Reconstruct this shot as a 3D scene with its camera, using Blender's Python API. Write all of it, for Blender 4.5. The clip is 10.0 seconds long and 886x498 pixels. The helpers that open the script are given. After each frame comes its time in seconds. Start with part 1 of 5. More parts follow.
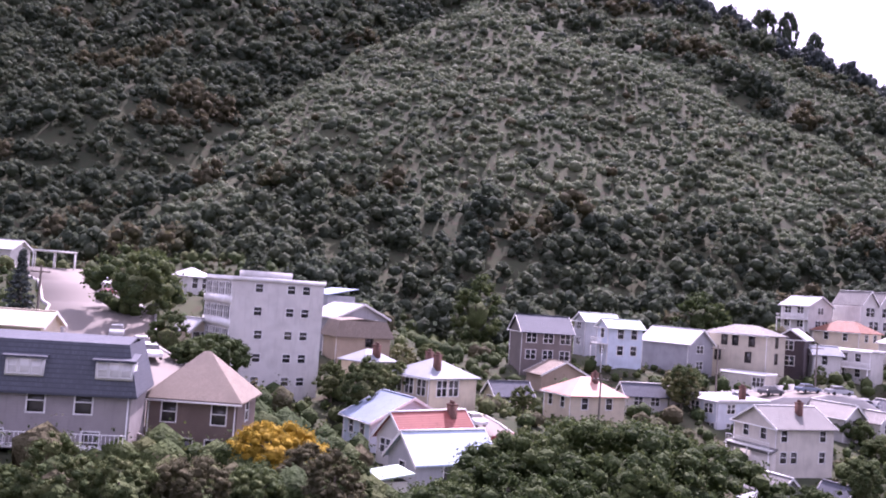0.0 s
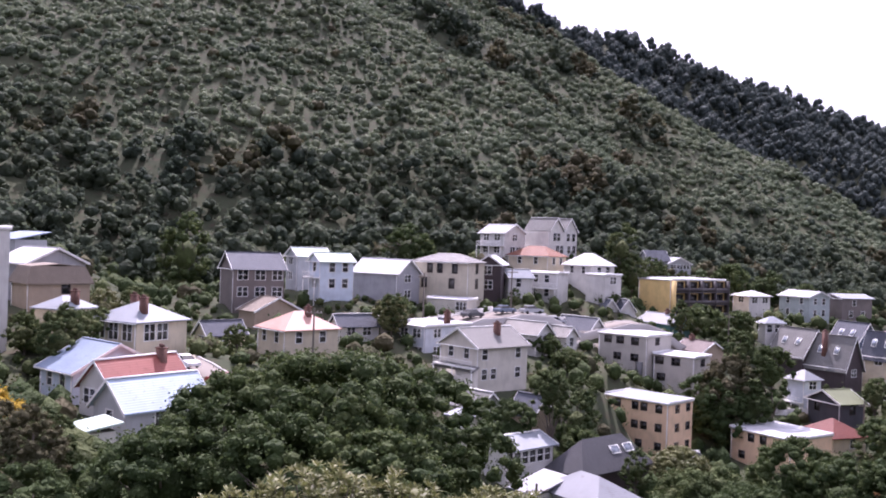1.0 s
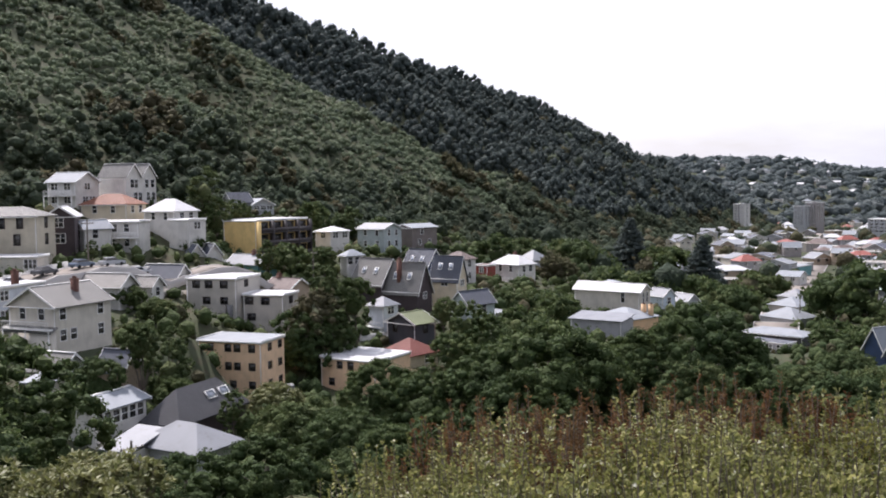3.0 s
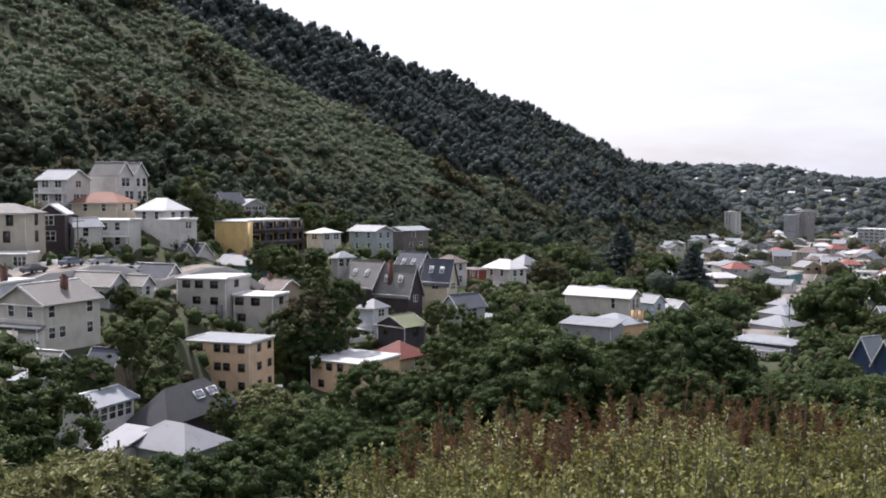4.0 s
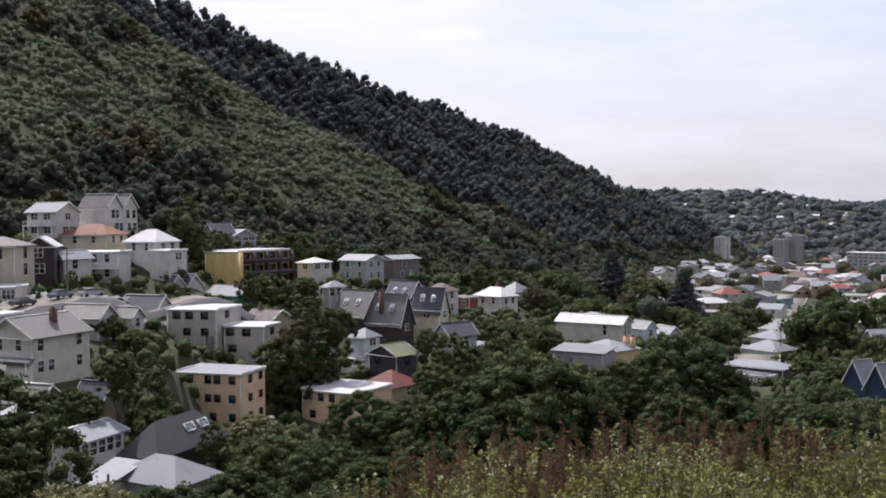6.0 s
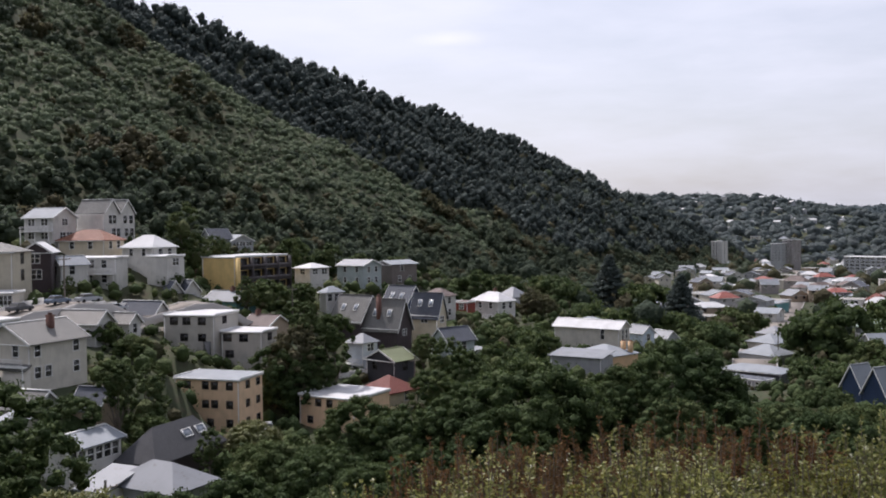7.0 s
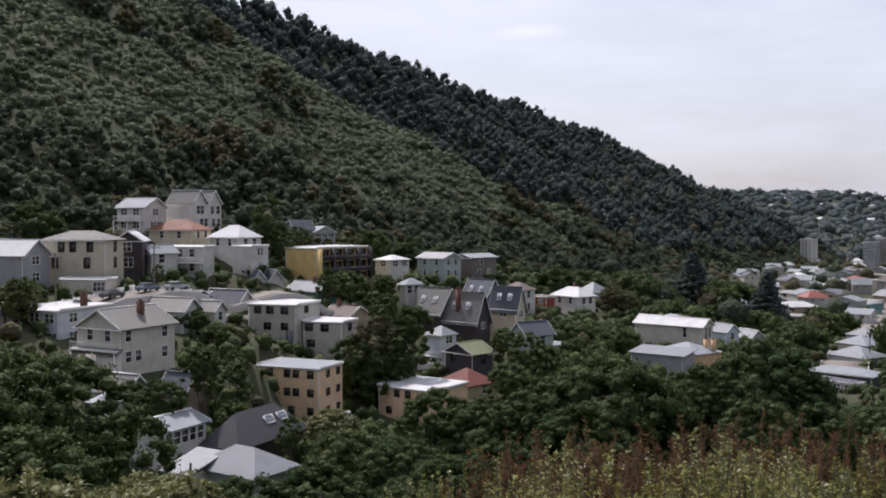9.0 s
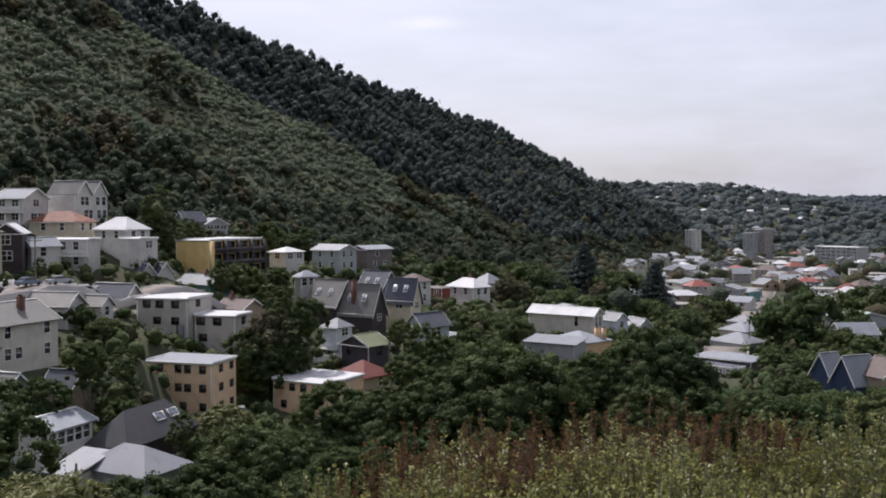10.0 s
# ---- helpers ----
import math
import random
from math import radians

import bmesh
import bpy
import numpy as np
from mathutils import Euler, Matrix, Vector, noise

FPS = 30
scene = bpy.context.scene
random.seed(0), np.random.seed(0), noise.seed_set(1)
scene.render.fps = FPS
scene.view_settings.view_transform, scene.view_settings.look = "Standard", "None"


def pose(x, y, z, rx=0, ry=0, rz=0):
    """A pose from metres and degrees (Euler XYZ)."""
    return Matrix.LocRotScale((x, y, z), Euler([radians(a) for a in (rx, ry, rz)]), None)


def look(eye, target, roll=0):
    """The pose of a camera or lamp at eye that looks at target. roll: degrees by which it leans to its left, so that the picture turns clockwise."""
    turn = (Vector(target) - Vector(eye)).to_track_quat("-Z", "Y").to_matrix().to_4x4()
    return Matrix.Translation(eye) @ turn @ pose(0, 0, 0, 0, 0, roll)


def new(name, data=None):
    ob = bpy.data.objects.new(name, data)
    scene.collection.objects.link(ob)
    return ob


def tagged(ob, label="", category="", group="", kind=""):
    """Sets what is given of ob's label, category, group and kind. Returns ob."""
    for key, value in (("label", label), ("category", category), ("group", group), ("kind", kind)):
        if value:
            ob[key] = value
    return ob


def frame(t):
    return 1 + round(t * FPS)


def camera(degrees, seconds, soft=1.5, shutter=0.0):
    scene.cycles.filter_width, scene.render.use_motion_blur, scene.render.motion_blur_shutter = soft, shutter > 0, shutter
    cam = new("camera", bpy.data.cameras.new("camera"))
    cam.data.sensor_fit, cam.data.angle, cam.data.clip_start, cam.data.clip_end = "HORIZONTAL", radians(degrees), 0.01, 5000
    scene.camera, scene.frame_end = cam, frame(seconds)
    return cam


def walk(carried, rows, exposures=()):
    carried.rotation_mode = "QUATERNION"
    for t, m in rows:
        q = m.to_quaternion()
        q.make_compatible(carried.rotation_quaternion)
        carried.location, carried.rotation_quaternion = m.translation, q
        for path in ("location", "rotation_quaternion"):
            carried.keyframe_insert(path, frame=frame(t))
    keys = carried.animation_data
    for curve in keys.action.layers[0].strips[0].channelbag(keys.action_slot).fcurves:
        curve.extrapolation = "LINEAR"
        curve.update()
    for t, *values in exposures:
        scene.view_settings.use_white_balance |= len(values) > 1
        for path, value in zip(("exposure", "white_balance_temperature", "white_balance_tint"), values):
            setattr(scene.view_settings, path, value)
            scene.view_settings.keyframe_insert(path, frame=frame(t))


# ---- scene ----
cam = camera(51.28, 10.0, soft=1.9)
rows = [(0, 2.00, 2.76, -4.12), (0.5, -6.43, 1.46, -2.94), (1, -15.80, -0.32, -2.03), (1.5, -26.37, -1.53, -2.39), (2, -33.78, -3.55, -1.80), (2.5, -38.28, -3.63, 1.03), (3, -41.26, -3.63, 0.82), (3.2, -42.25, -3.68, 0.35), (4.3, -41.61, -3.31, -0.12), (4.5, -42.21, -2.94, -0.26), (5, -42.04, -2.92, -0.62), (5.5, -42.04, -2.53, 0.12), (5.7, -42.22, -1.77, 0.31), (6.8, -42.58, -1.78, 1.26), (7, -42.50, -1.37, 0.67), (7.5, -42.32, -0.89, 0.33), (8, -41.93, -0.83, 0.09), (8.5, -40.02, -1.22, 0.08), (9, -37.53, -1.75, -0.00), (9.5, -37.64, -2.30, -0.19), (10, -44.00, -2.27, -0.00)]
walk(cam, [(t, pose(0, 0, 0, 90 + pitch, roll, yaw)) for t, yaw, pitch, roll in rows],
     exposures=[(0.0, 1.3, 5950, 54), (0.5, 1.18, 5950, 48), (1.0, 1.04, 6000, 39), (1.6, 0.86, 6150, 28), (2.2, 0.74, 6250, 21), (3.0, 0.62, 6300, 19),
                (5.6, 0.3, 6300, 18), (6.9, 0.12, 6300, 18), (10.0, 0.06, 6300, 18)])

# ---- light ----
SUN_AZ, SUN_EL = radians(13), radians(54)
world = bpy.data.worlds.new("sky")
scene.world = world
world.use_nodes = True
wn, wl = world.node_tree.nodes, world.node_tree.links
wn.clear()
sky = wn.new("ShaderNodeTexSky")
sky.sky_type, sky.sun_disc = "NISHITA", False
sky.sun_elevation, sky.sun_rotation = SUN_EL, SUN_AZ
sky.air_density, sky.dust_density, sky.ozone_density = 1.2, 3.0, 1.0
co = wn.new("ShaderNodeTexCoord")
mp = wn.new("ShaderNodeMapping")
mp.inputs["Scale"].default_value = (1.6, 1.6, 7.0)
cl = wn.new("ShaderNodeTexNoise")
cl.inputs["Scale"].default_value, cl.inputs["Detail"].default_value, cl.inputs["Roughness"].default_value = 2.2, 5.0, 0.55
cr = wn.new("ShaderNodeValToRGB")
cr.color_ramp.elements[0].position, cr.color_ramp.elements[1].position = 0.3, 0.75
cr.color_ramp.elements[0].color, cr.color_ramp.elements[1].color = (0.45, 0.45, 0.45, 1), (0.95, 0.95, 0.95, 1)
mx = wn.new("ShaderNodeMix")
mx.data_type = "RGBA"
toward = wn.new("ShaderNodeVectorMath")  # thin cloud scatters forward: bright round the sun, dimmer opposite
toward.operation = "DOT_PRODUCT"
toward.inputs[1].default_value = (math.sin(SUN_AZ) * math.cos(SUN_EL), math.cos(SUN_AZ) * math.cos(SUN_EL), math.sin(SUN_EL))
glow = wn.new("ShaderNodeMapRange")
glow.interpolation_type = "SMOOTHSTEP"
for k, val in ((1, -0.4), (2, 0.7), (3, 0.36), (4, 1.02)):
    glow.inputs[k].default_value = val
veil = wn.new("ShaderNodeMix")
veil.data_type = "RGBA"
veil.inputs[6].default_value, veil.inputs[7].default_value = (0, 0, 0, 1), (8.5, 8.85, 9.7, 1)
puff = wn.new("ShaderNodeVectorMath")  # one small bright cloud over the ridge
puff.operation = "DISTANCE"
puff.inputs[1].default_value = (0.688 * 1.6, 0.725 * 1.6, 0.200 * 7)
puff_fac = wn.new("ShaderNodeMapRange")
puff_fac.interpolation_type = "SMOOTHSTEP"
for k, val in ((1, 0.09), (2, 0.0), (3, 0.0), (4, 0.55)):
    puff_fac.inputs[k].default_value = val
puff_mix = wn.new("ShaderNodeMix")
puff_mix.data_type = "RGBA"
puff_mix.inputs[7].default_value = (10.4, 10.4, 10.6, 1)
bg = wn.new("ShaderNodeBackground")
bg.inputs["Strength"].default_value = 0.1
ow = wn.new("ShaderNodeOutputWorld")
wl.new(co.outputs["Generated"], mp.inputs["Vector"])
wl.new(mp.outputs[0], cl.inputs["Vector"])
wl.new(cl.outputs["Fac"], cr.inputs[0])
wl.new(cr.outputs[0], mx.inputs[0])
wl.new(sky.outputs[0], mx.inputs[6])
wl.new(co.outputs["Generated"], toward.inputs[0])
wl.new(toward.outputs["Value"], glow.inputs[0])
wl.new(glow.outputs[0], veil.inputs[0])
wl.new(veil.outputs[2], mx.inputs[7])
wob = wn.new("ShaderNodeVectorMath")
wob.operation = "MULTIPLY_ADD"
wob.inputs[1].default_value = (0.12, 0.12, 0.12)
wl.new(cl.outputs["Color"], wob.inputs[0])
wl.new(mp.outputs[0], wob.inputs[2])
shift = wn.new("ShaderNodeVectorMath")
shift.operation = "SUBTRACT"
shift.inputs[1].default_value = (0.06, 0.06, 0.06)
wl.new(wob.outputs[0], shift.inputs[0])
wl.new(shift.outputs[0], puff.inputs[0])
wl.new(puff.outputs["Value"], puff_fac.inputs[0])
wl.new(puff_fac.outputs[0], puff_mix.inputs[0])
wl.new(mx.outputs[2], puff_mix.inputs[6])
wl.new(puff_mix.outputs[2], bg.inputs[0])
wl.new(bg.outputs[0], ow.inputs[0])
sun = new("sun", bpy.data.lights.new("sun", "SUN"))
sun.data.energy, sun.data.angle, sun.data.color = 4.4, radians(0.6), (1.0, 0.96, 0.91)
sun.matrix_world = look((math.sin(SUN_AZ) * math.cos(SUN_EL) * 900, math.cos(SUN_AZ) * math.cos(SUN_EL) * 900, math.sin(SUN_EL) * 900), (0, 0, 0))


# ---- materials ----
def mat(name, rough=0.6, metal=0.0, spec=0.4):
    m = bpy.data.materials.new(name)
    m.use_nodes = True
    b = m.node_tree.nodes["Principled BSDF"]
    b.inputs["Roughness"].default_value, b.inputs["Metallic"].default_value = rough, metal
    b.inputs["Specular IOR Level"].default_value = spec
    return m, m.node_tree.nodes, m.node_tree.links, b


def mix_rgb(n, l, fac, a, b):
    m = n.new("ShaderNodeMix")
    m.data_type = "RGBA"
    for sock, v in ((0, fac), (6, a), (7, b)):
        if isinstance(v, bpy.types.NodeSocket):
            l.new(v, m.inputs[sock])
        elif sock == 0:
            m.inputs[0].default_value = v
        else:
            m.inputs[sock].default_value = (*v[:3], 1)
    return m.outputs[2]


def noise_fac(n, l, scale, lo, hi, vec=None, detail=4.0):
    t = n.new("ShaderNodeTexNoise")
    t.inputs["Scale"].default_value, t.inputs["Detail"].default_value = scale, detail
    if vec is not None:
        l.new(vec, t.inputs["Vector"])
    r = n.new("ShaderNodeMapRange")
    r.inputs[1].default_value, r.inputs[2].default_value = lo, hi
    l.new(t.outputs["Fac"], r.inputs[0])
    return r.outputs[0]


def dim(c, k):
    return tuple(min(1.0, v * k) for v in c[:3])


def wall_paint(name, c, board=0.0, rough=0.65):
    """Painted weatherboard or stucco: faint stains, fine grain, shallow lap joints."""
    m, n, l, b = mat(name, rough)
    pos = n.new("ShaderNodeTexCoord").outputs["Object"]
    a = mix_rgb(n, l, noise_fac(n, l, 0.55, 0.42, 0.72, pos), c, dim(c, 0.8))
    mpg = n.new("ShaderNodeMapping")
    mpg.inputs["Scale"].default_value = (3.0, 3.0, 0.35)
    l.new(pos, mpg.inputs["Vector"])
    a = mix_rgb(n, l, noise_fac(n, l, 1.0, 0.55, 0.85, mpg.outputs[0]), a, dim(c, 0.76))
    l.new(a, b.inputs["Base Color"])
    bump = n.new("ShaderNodeBump")
    if board:
        wv = n.new("ShaderNodeTexWave")
        wv.bands_direction, wv.wave_profile = "Z", "SAW"
        wv.inputs["Scale"].default_value = 0.314 / board
        l.new(pos, wv.inputs["Vector"])
        l.new(wv.outputs["Fac"], bump.inputs["Height"])
        bump.inputs["Strength"].default_value, bump.inputs["Distance"].default_value = 0.5, 0.03
    else:
        l.new(noise_fac(n, l, 9.0, 0, 1, pos), bump.inputs["Height"])
        bump.inputs["Strength"].default_value, bump.inputs["Distance"].default_value = 0.3, 0.02
    l.new(bump.outputs[0], b.inputs["Normal"])
    return m


def roof_iron(name, c, rough=0.42, metal=0.0):
    """Painted corrugated iron with faded and rusty patches."""
    m, n, l, b = mat(name, rough, metal, 0.3)
    pos = n.new("ShaderNodeTexCoord").outputs["Object"]
    a = mix_rgb(n, l, noise_fac(n, l, 0.35, 0.4, 0.7, pos), c, dim(c, 0.82))
    a = mix_rgb(n, l, noise_fac(n, l, 2.2, 0.6, 0.85, pos), a, dim((c[0] * 1.05, c[1] * 0.9, c[2] * 0.8), 0.6))
    l.new(a, b.inputs["Base Color"])
    wv = n.new("ShaderNodeTexWave")
    wv.bands_direction = "X"
    wv.inputs["Scale"].default_value = 1.6
    l.new(pos, wv.inputs["Vector"])
    bump = n.new("ShaderNodeBump")
    bump.inputs["Strength"].default_value, bump.inputs["Distance"].default_value = 0.35, 0.03
    l.new(wv.outputs["Fac"], bump.inputs["Height"])
    l.new(bump.outputs[0], b.inputs["Normal"])
    return m


def roof_tile(name, c):
    m, n, l, b = mat(name, 0.7)
    pos = n.new("ShaderNodeTexCoord").outputs["Object"]
    br = n.new("ShaderNodeTexBrick")
    br.inputs["Scale"].default_value = 3.0
    br.inputs["Color1"].default_value, br.inputs["Color2"].default_value = (*c, 1), (*dim(c, 0.78), 1)
    br.inputs["Mortar"].default_value, br.inputs["Mortar Size"].default_value = (*dim(c, 0.55), 1), 0.03
    l.new(pos, br.inputs["Vector"])
    a = mix_rgb(n, l, noise_fac(n, l, 0.5, 0.45, 0.75, pos), br.outputs["Color"], dim(c, 0.65))
    l.new(a, b.inputs["Base Color"])
    bump = n.new("ShaderNodeBump")
    bump.inputs["Strength"].default_value, bump.inputs["Distance"].default_value = 0.5, 0.04
    l.new(br.outputs["Fac"], bump.inputs["Height"])
    bump.invert = True
    l.new(bump.outputs[0], b.inputs["Normal"])
    return m


def foliage_mat(name, c1, c2, c3, scale=0.12, trans=0.25, rough=0.8, spec=0.12, fine=1.3):
    """Leaves: three tones in patches, each leaf a little different, some light passing through."""
    m, n, l, b = mat(name, rough, 0.0, spec)
    g = n.new("ShaderNodeNewGeometry")
    a = mix_rgb(n, l, noise_fac(n, l, scale, 0.35, 0.65, g.outputs["Position"]), c1, c2)
    isl = n.new("ShaderNodeMapRange")
    isl.inputs[1].default_value, isl.inputs[2].default_value = 0.45, 1.0
    l.new(g.outputs["Random Per Island"], isl.inputs[0])
    a = mix_rgb(n, l, isl.outputs[0], a, c3)
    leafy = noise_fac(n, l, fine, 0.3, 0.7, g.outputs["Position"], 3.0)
    # lows of the bump noise come out up to 28% darker
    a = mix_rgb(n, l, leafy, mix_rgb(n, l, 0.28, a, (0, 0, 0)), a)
    bump = n.new("ShaderNodeBump")
    bump.inputs["Strength"].default_value, bump.inputs["Distance"].default_value = 0.9, 0.8 / fine
    l.new(leafy, bump.inputs["Height"])
    l.new(bump.outputs[0], b.inputs["Normal"])
    a = mix_rgb(n, l, noise_fac(n, l, scale * .17, 0.45, 0.7, g.outputs["Position"], 2.0), a, dim(c1, 0.85))
    l.new(a, b.inputs["Base Color"])
    tr = n.new("ShaderNodeBsdfTranslucent")
    l.new(a, tr.inputs["Color"])
    ms = n.new("ShaderNodeMixShader")
    ms.inputs[0].default_value = trans
    l.new(b.outputs[0], ms.inputs[1])
    l.new(tr.outputs[0], ms.inputs[2])
    l.new(ms.outputs[0], n["Material Output"].inputs["Surface"])
    return m


WALL = {}
for nm, c, board in (("white_paint", (.64, .62, .58), .18), ("cream_white", (.60, .56, .48), 0), ("bluish_white", (.57, .60, .64), 0), ("cream", (.62, .54, .40), .18),
                     ("beige", (.53, .48, .37), 0), ("taupe", (.34, .31, .30), .2), ("dark_taupe", (.20, .17, .155), .2), ("brown", (.20, .15, .125), .2),
                     ("dark_brown", (.065, .048, .05), .18), ("grey_stucco", (.34, .34, .35), 0), ("light_grey", (.44, .45, .46), .18), ("tan", (.38, .30, .22), 0),
                     ("pale_blue", (.60, .67, .74), .18), ("ochre", (.76, .54, .22), 0), ("teal", (.13, .30, .31), .18), ("sage", (.42, .47, .46), .18), ("navy", (.035, .06, .12), 0),
                     ("red_brick", (.27, .06, .045), 0), ("peach", (.75, .50, .29), 0), ("concrete", (.47, .44, .39), 0), ("orange", (.80, .56, .36), 0), ("charcoal", (.075, .075, .085), .2)):
    WALL[nm] = wall_paint("wall_" + nm, c, board)
COVER = {}
for nm, c, ro in (("white_iron", (.52, .52, .52), .6), ("pale_iron", (.24, .26, .28), .65), ("grey_iron", (.20, .21, .225), .55), ("blue_iron", (.24, .30, .38), .45), ("pale_blue_iron", (.36, .45, .53), .45),
                  ("green_iron", (.40, .50, .44), .5), ("red_iron", (.27, .085, .065), .6), ("pink_iron", (.46, .27, .21), .55), ("beige_iron", (.60, .53, .40), .5), ("olive_iron", (.145, .165, .085), .6)):
    COVER[nm] = roof_iron("roof_" + nm, c, ro)
for nm, c in (("slate", (.10, .11, .135)), ("grey_tile", (.20, .195, .18)), ("pale_tile", (.33, .31, .28)), ("brown_tile", (.17, .125, .11)), ("tan_tile", (.26, .21, .16)),
              ("terracotta", (.27, .115, .07)), ("red_tile", (.19, .045, .03)), ("dark_tile", (.075, .075, .08))):
    COVER[nm] = roof_tile("roof_" + nm, c)
TRIM = wall_paint("trim_white", (.80, .79, .76), 0, 0.5)
DARK_TRIM = wall_paint("trim_dark", (.05, .04, .04), 0, 0.5)
BRICK = roof_tile("chimney_brick", (.16, .075, .055))
GLASS, gn, gl, gb = mat("window_glass", 0.06, 0.0, 0.6)
gl.new(mix_rgb(gn, gl, gn.new("ShaderNodeObjectInfo").outputs["Random"], (.012, .014, .018), (.10, .095, .085)), gb.inputs["Base Color"])
SKYGLASS, gn, gl, gb = mat("skylight_glass", 0.08, 0.0, 0.9)
gb.inputs["Base Color"].default_value = (.25, .28, .32, 1)
BARK, gn, gl, gb = mat("bark", 0.9)
gl.new(mix_rgb(gn, gl, noise_fac(gn, gl, 6.0, .3, .7), (.09, .07, .055), (.19, .16, .13)), gb.inputs["Base Color"])
ASPHALT, gn, gl, gb = mat("asphalt", 0.9)
gl.new(mix_rgb(gn, gl, noise_fac(gn, gl, 0.3, .35, .7), (.17, .15, .13), (.25, .22, .185)), gb.inputs["Base Color"])
CONCRETE, gn, gl, gb = mat("kerb_concrete", 0.85)
gl.new(mix_rgb(gn, gl, noise_fac(gn, gl, 0.8, .35, .7), (.34, .32, .30), (.46, .44, .41)), gb.inputs["Base Color"])
GROUND, gn, gl, gb = mat("earth_and_grass", 0.95, 0, 0.1)
gp = gn.new("ShaderNodeNewGeometry").outputs["Position"]
gc = mix_rgb(gn, gl, noise_fac(gn, gl, 0.05, .4, .62, gp), (.042, .052, .03), (.066, .074, .042))
gc = mix_rgb(gn, gl, noise_fac(gn, gl, 0.6, .5, .75, gp), gc, (.07, .058, .04))
gl.new(gc, gb.inputs["Base Color"])
LEAF = {
    "scrub": foliage_mat("scrub_leaves", (.145, .19, .115), (.225, .27, .165), (.26, .295, .19), 0.08, 0.45, fine=.9),
    "bush": foliage_mat("bush_leaves", (.075, .102, .07), (.125, .156, .095), (.15, .175, .108), 0.11, 0.42, fine=.8),
    # far and distant: aerial haze painted in as a paler, bluer leaf colour
    "far": foliage_mat("far_hazed_leaves", (.125, .155, .155), (.155, .185, .18), (.175, .20, .195), 0.004, 0.4, fine=.2),
    "distant": foliage_mat("distant_hazed_leaves", (.13, .165, .18), (.155, .19, .20), (.17, .20, .21), 0.003, 0.45, fine=.15),
    "autumn": foliage_mat("brown_leaves", (.115, .105, .06), (.11, .12, .06), (.155, .14, .08), 0.05, 0.4, fine=.8),
    "pine": foliage_mat("pine_needles", (.075, .098, .092), (.098, .122, .112), (.118, .142, .126), 0.03, 0.3, fine=.6),
    "dark": foliage_mat("dark_leaves", (.052, .084, .03), (.088, .124, .042), (.15, .185, .07), 0.25, 0.32, 0.7, 0.12, fine=2.6),
    "green": foliage_mat("green_leaves", (.062, .095, .036), (.105, .138, .05), (.155, .175, .072), 0.25, fine=2.6),
    "light": foliage_mat("light_leaves", (.13, .15, .05), (.18, .19, .065), (.24, .235, .10), 0.3, 0.3, 0.55, 0.3),
    "yellow": foliage_mat("yellow_leaves", (.45, .30, .035), (.52, .37, .05), (.36, .27, .05), 0.3, 0.35),
    "willow": foliage_mat("willow_leaves", (.14, .16, .045), (.26, .27, .085), (.46, .44, .17), 0.8, 0.46, 0.42, 0.42),
    "rust": foliage_mat("rust_leaves", (.15, .072, .034), (.12, .08, .034), (.20, .12, .055), 0.8, 0.45),
    "sprig": foliage_mat("sprig_leaves", (.20, .19, .045), (.17, .18, .05), (.27, .25, .07), 0.8, 0.4),
}

# ---- building helpers ----
rng = np.random.default_rng(7)


def mesh_np(name, v, quads, material, tris=None):
    me = bpy.data.meshes.new(name)
    v = np.asarray(v, np.float32)
    q = np.asarray(quads, np.int32).reshape(-1, 4)
    tr = np.zeros((0, 3), np.int32) if tris is None else np.asarray(tris, np.int32).reshape(-1, 3)
    me.vertices.add(len(v))
    me.vertices.foreach_set("co", v.ravel())
    me.loops.add(q.size + tr.size)
    me.loops.foreach_set("vertex_index", np.concatenate([q.ravel(), tr.ravel()]))
    me.polygons.add(len(q) + len(tr))
    me.polygons.foreach_set("loop_start", np.concatenate([np.arange(len(q)) * 4, q.size + np.arange(len(tr)) * 3]).astype(np.int32))
    me.update(calc_edges=True)
    me.validate()
    me.materials.append(material)
    return me


def part(name, me, parent, label=""):
    ob = new(name, me)
    ob.parent = parent
    return tagged(ob, label)


def boxes(name, items, material):
    """One mesh of axis-aligned boxes (x0, x1, y0, y1, z0, z1)."""
    v, q = [], []
    for x0, x1, y0, y1, z0, z1 in items:
        k = len(v)
        v += [(x0, y0, z0), (x1, y0, z0), (x1, y1, z0), (x0, y1, z0), (x0, y0, z1), (x1, y0, z1), (x1, y1, z1), (x0, y1, z1)]
        q += [(k + a, k + b, k + c, k + d) for a, b, c, d in ((3, 2, 1, 0), (4, 5, 6, 7), (0, 1, 5, 4), (1, 2, 6, 5), (2, 3, 7, 6), (3, 0, 4, 7))]
    return mesh_np(name, v, q, material)


def prism(name, polys, material, thick=0.16):
    """Slabs: each polygon (3D points, counter-clockwise from above) given a thickness downwards."""
    bm = bmesh.new()
    for pts in polys:
        top = [bm.verts.new(p) for p in pts]
        low = [bm.verts.new((p[0], p[1], p[2] - thick)) for p in pts]
        bm.faces.new(top)
        bm.faces.new(low[::-1])
        for i in range(len(pts)):
            j = (i + 1) % len(pts)
            bm.faces.new((top[j], top[i], low[i], low[j]))
    bmesh.ops.recalc_face_normals(bm, faces=bm.faces)
    me = bpy.data.meshes.new(name)
    bm.to_mesh(me)
    bm.free()
    me.materials.append(material)
    return me


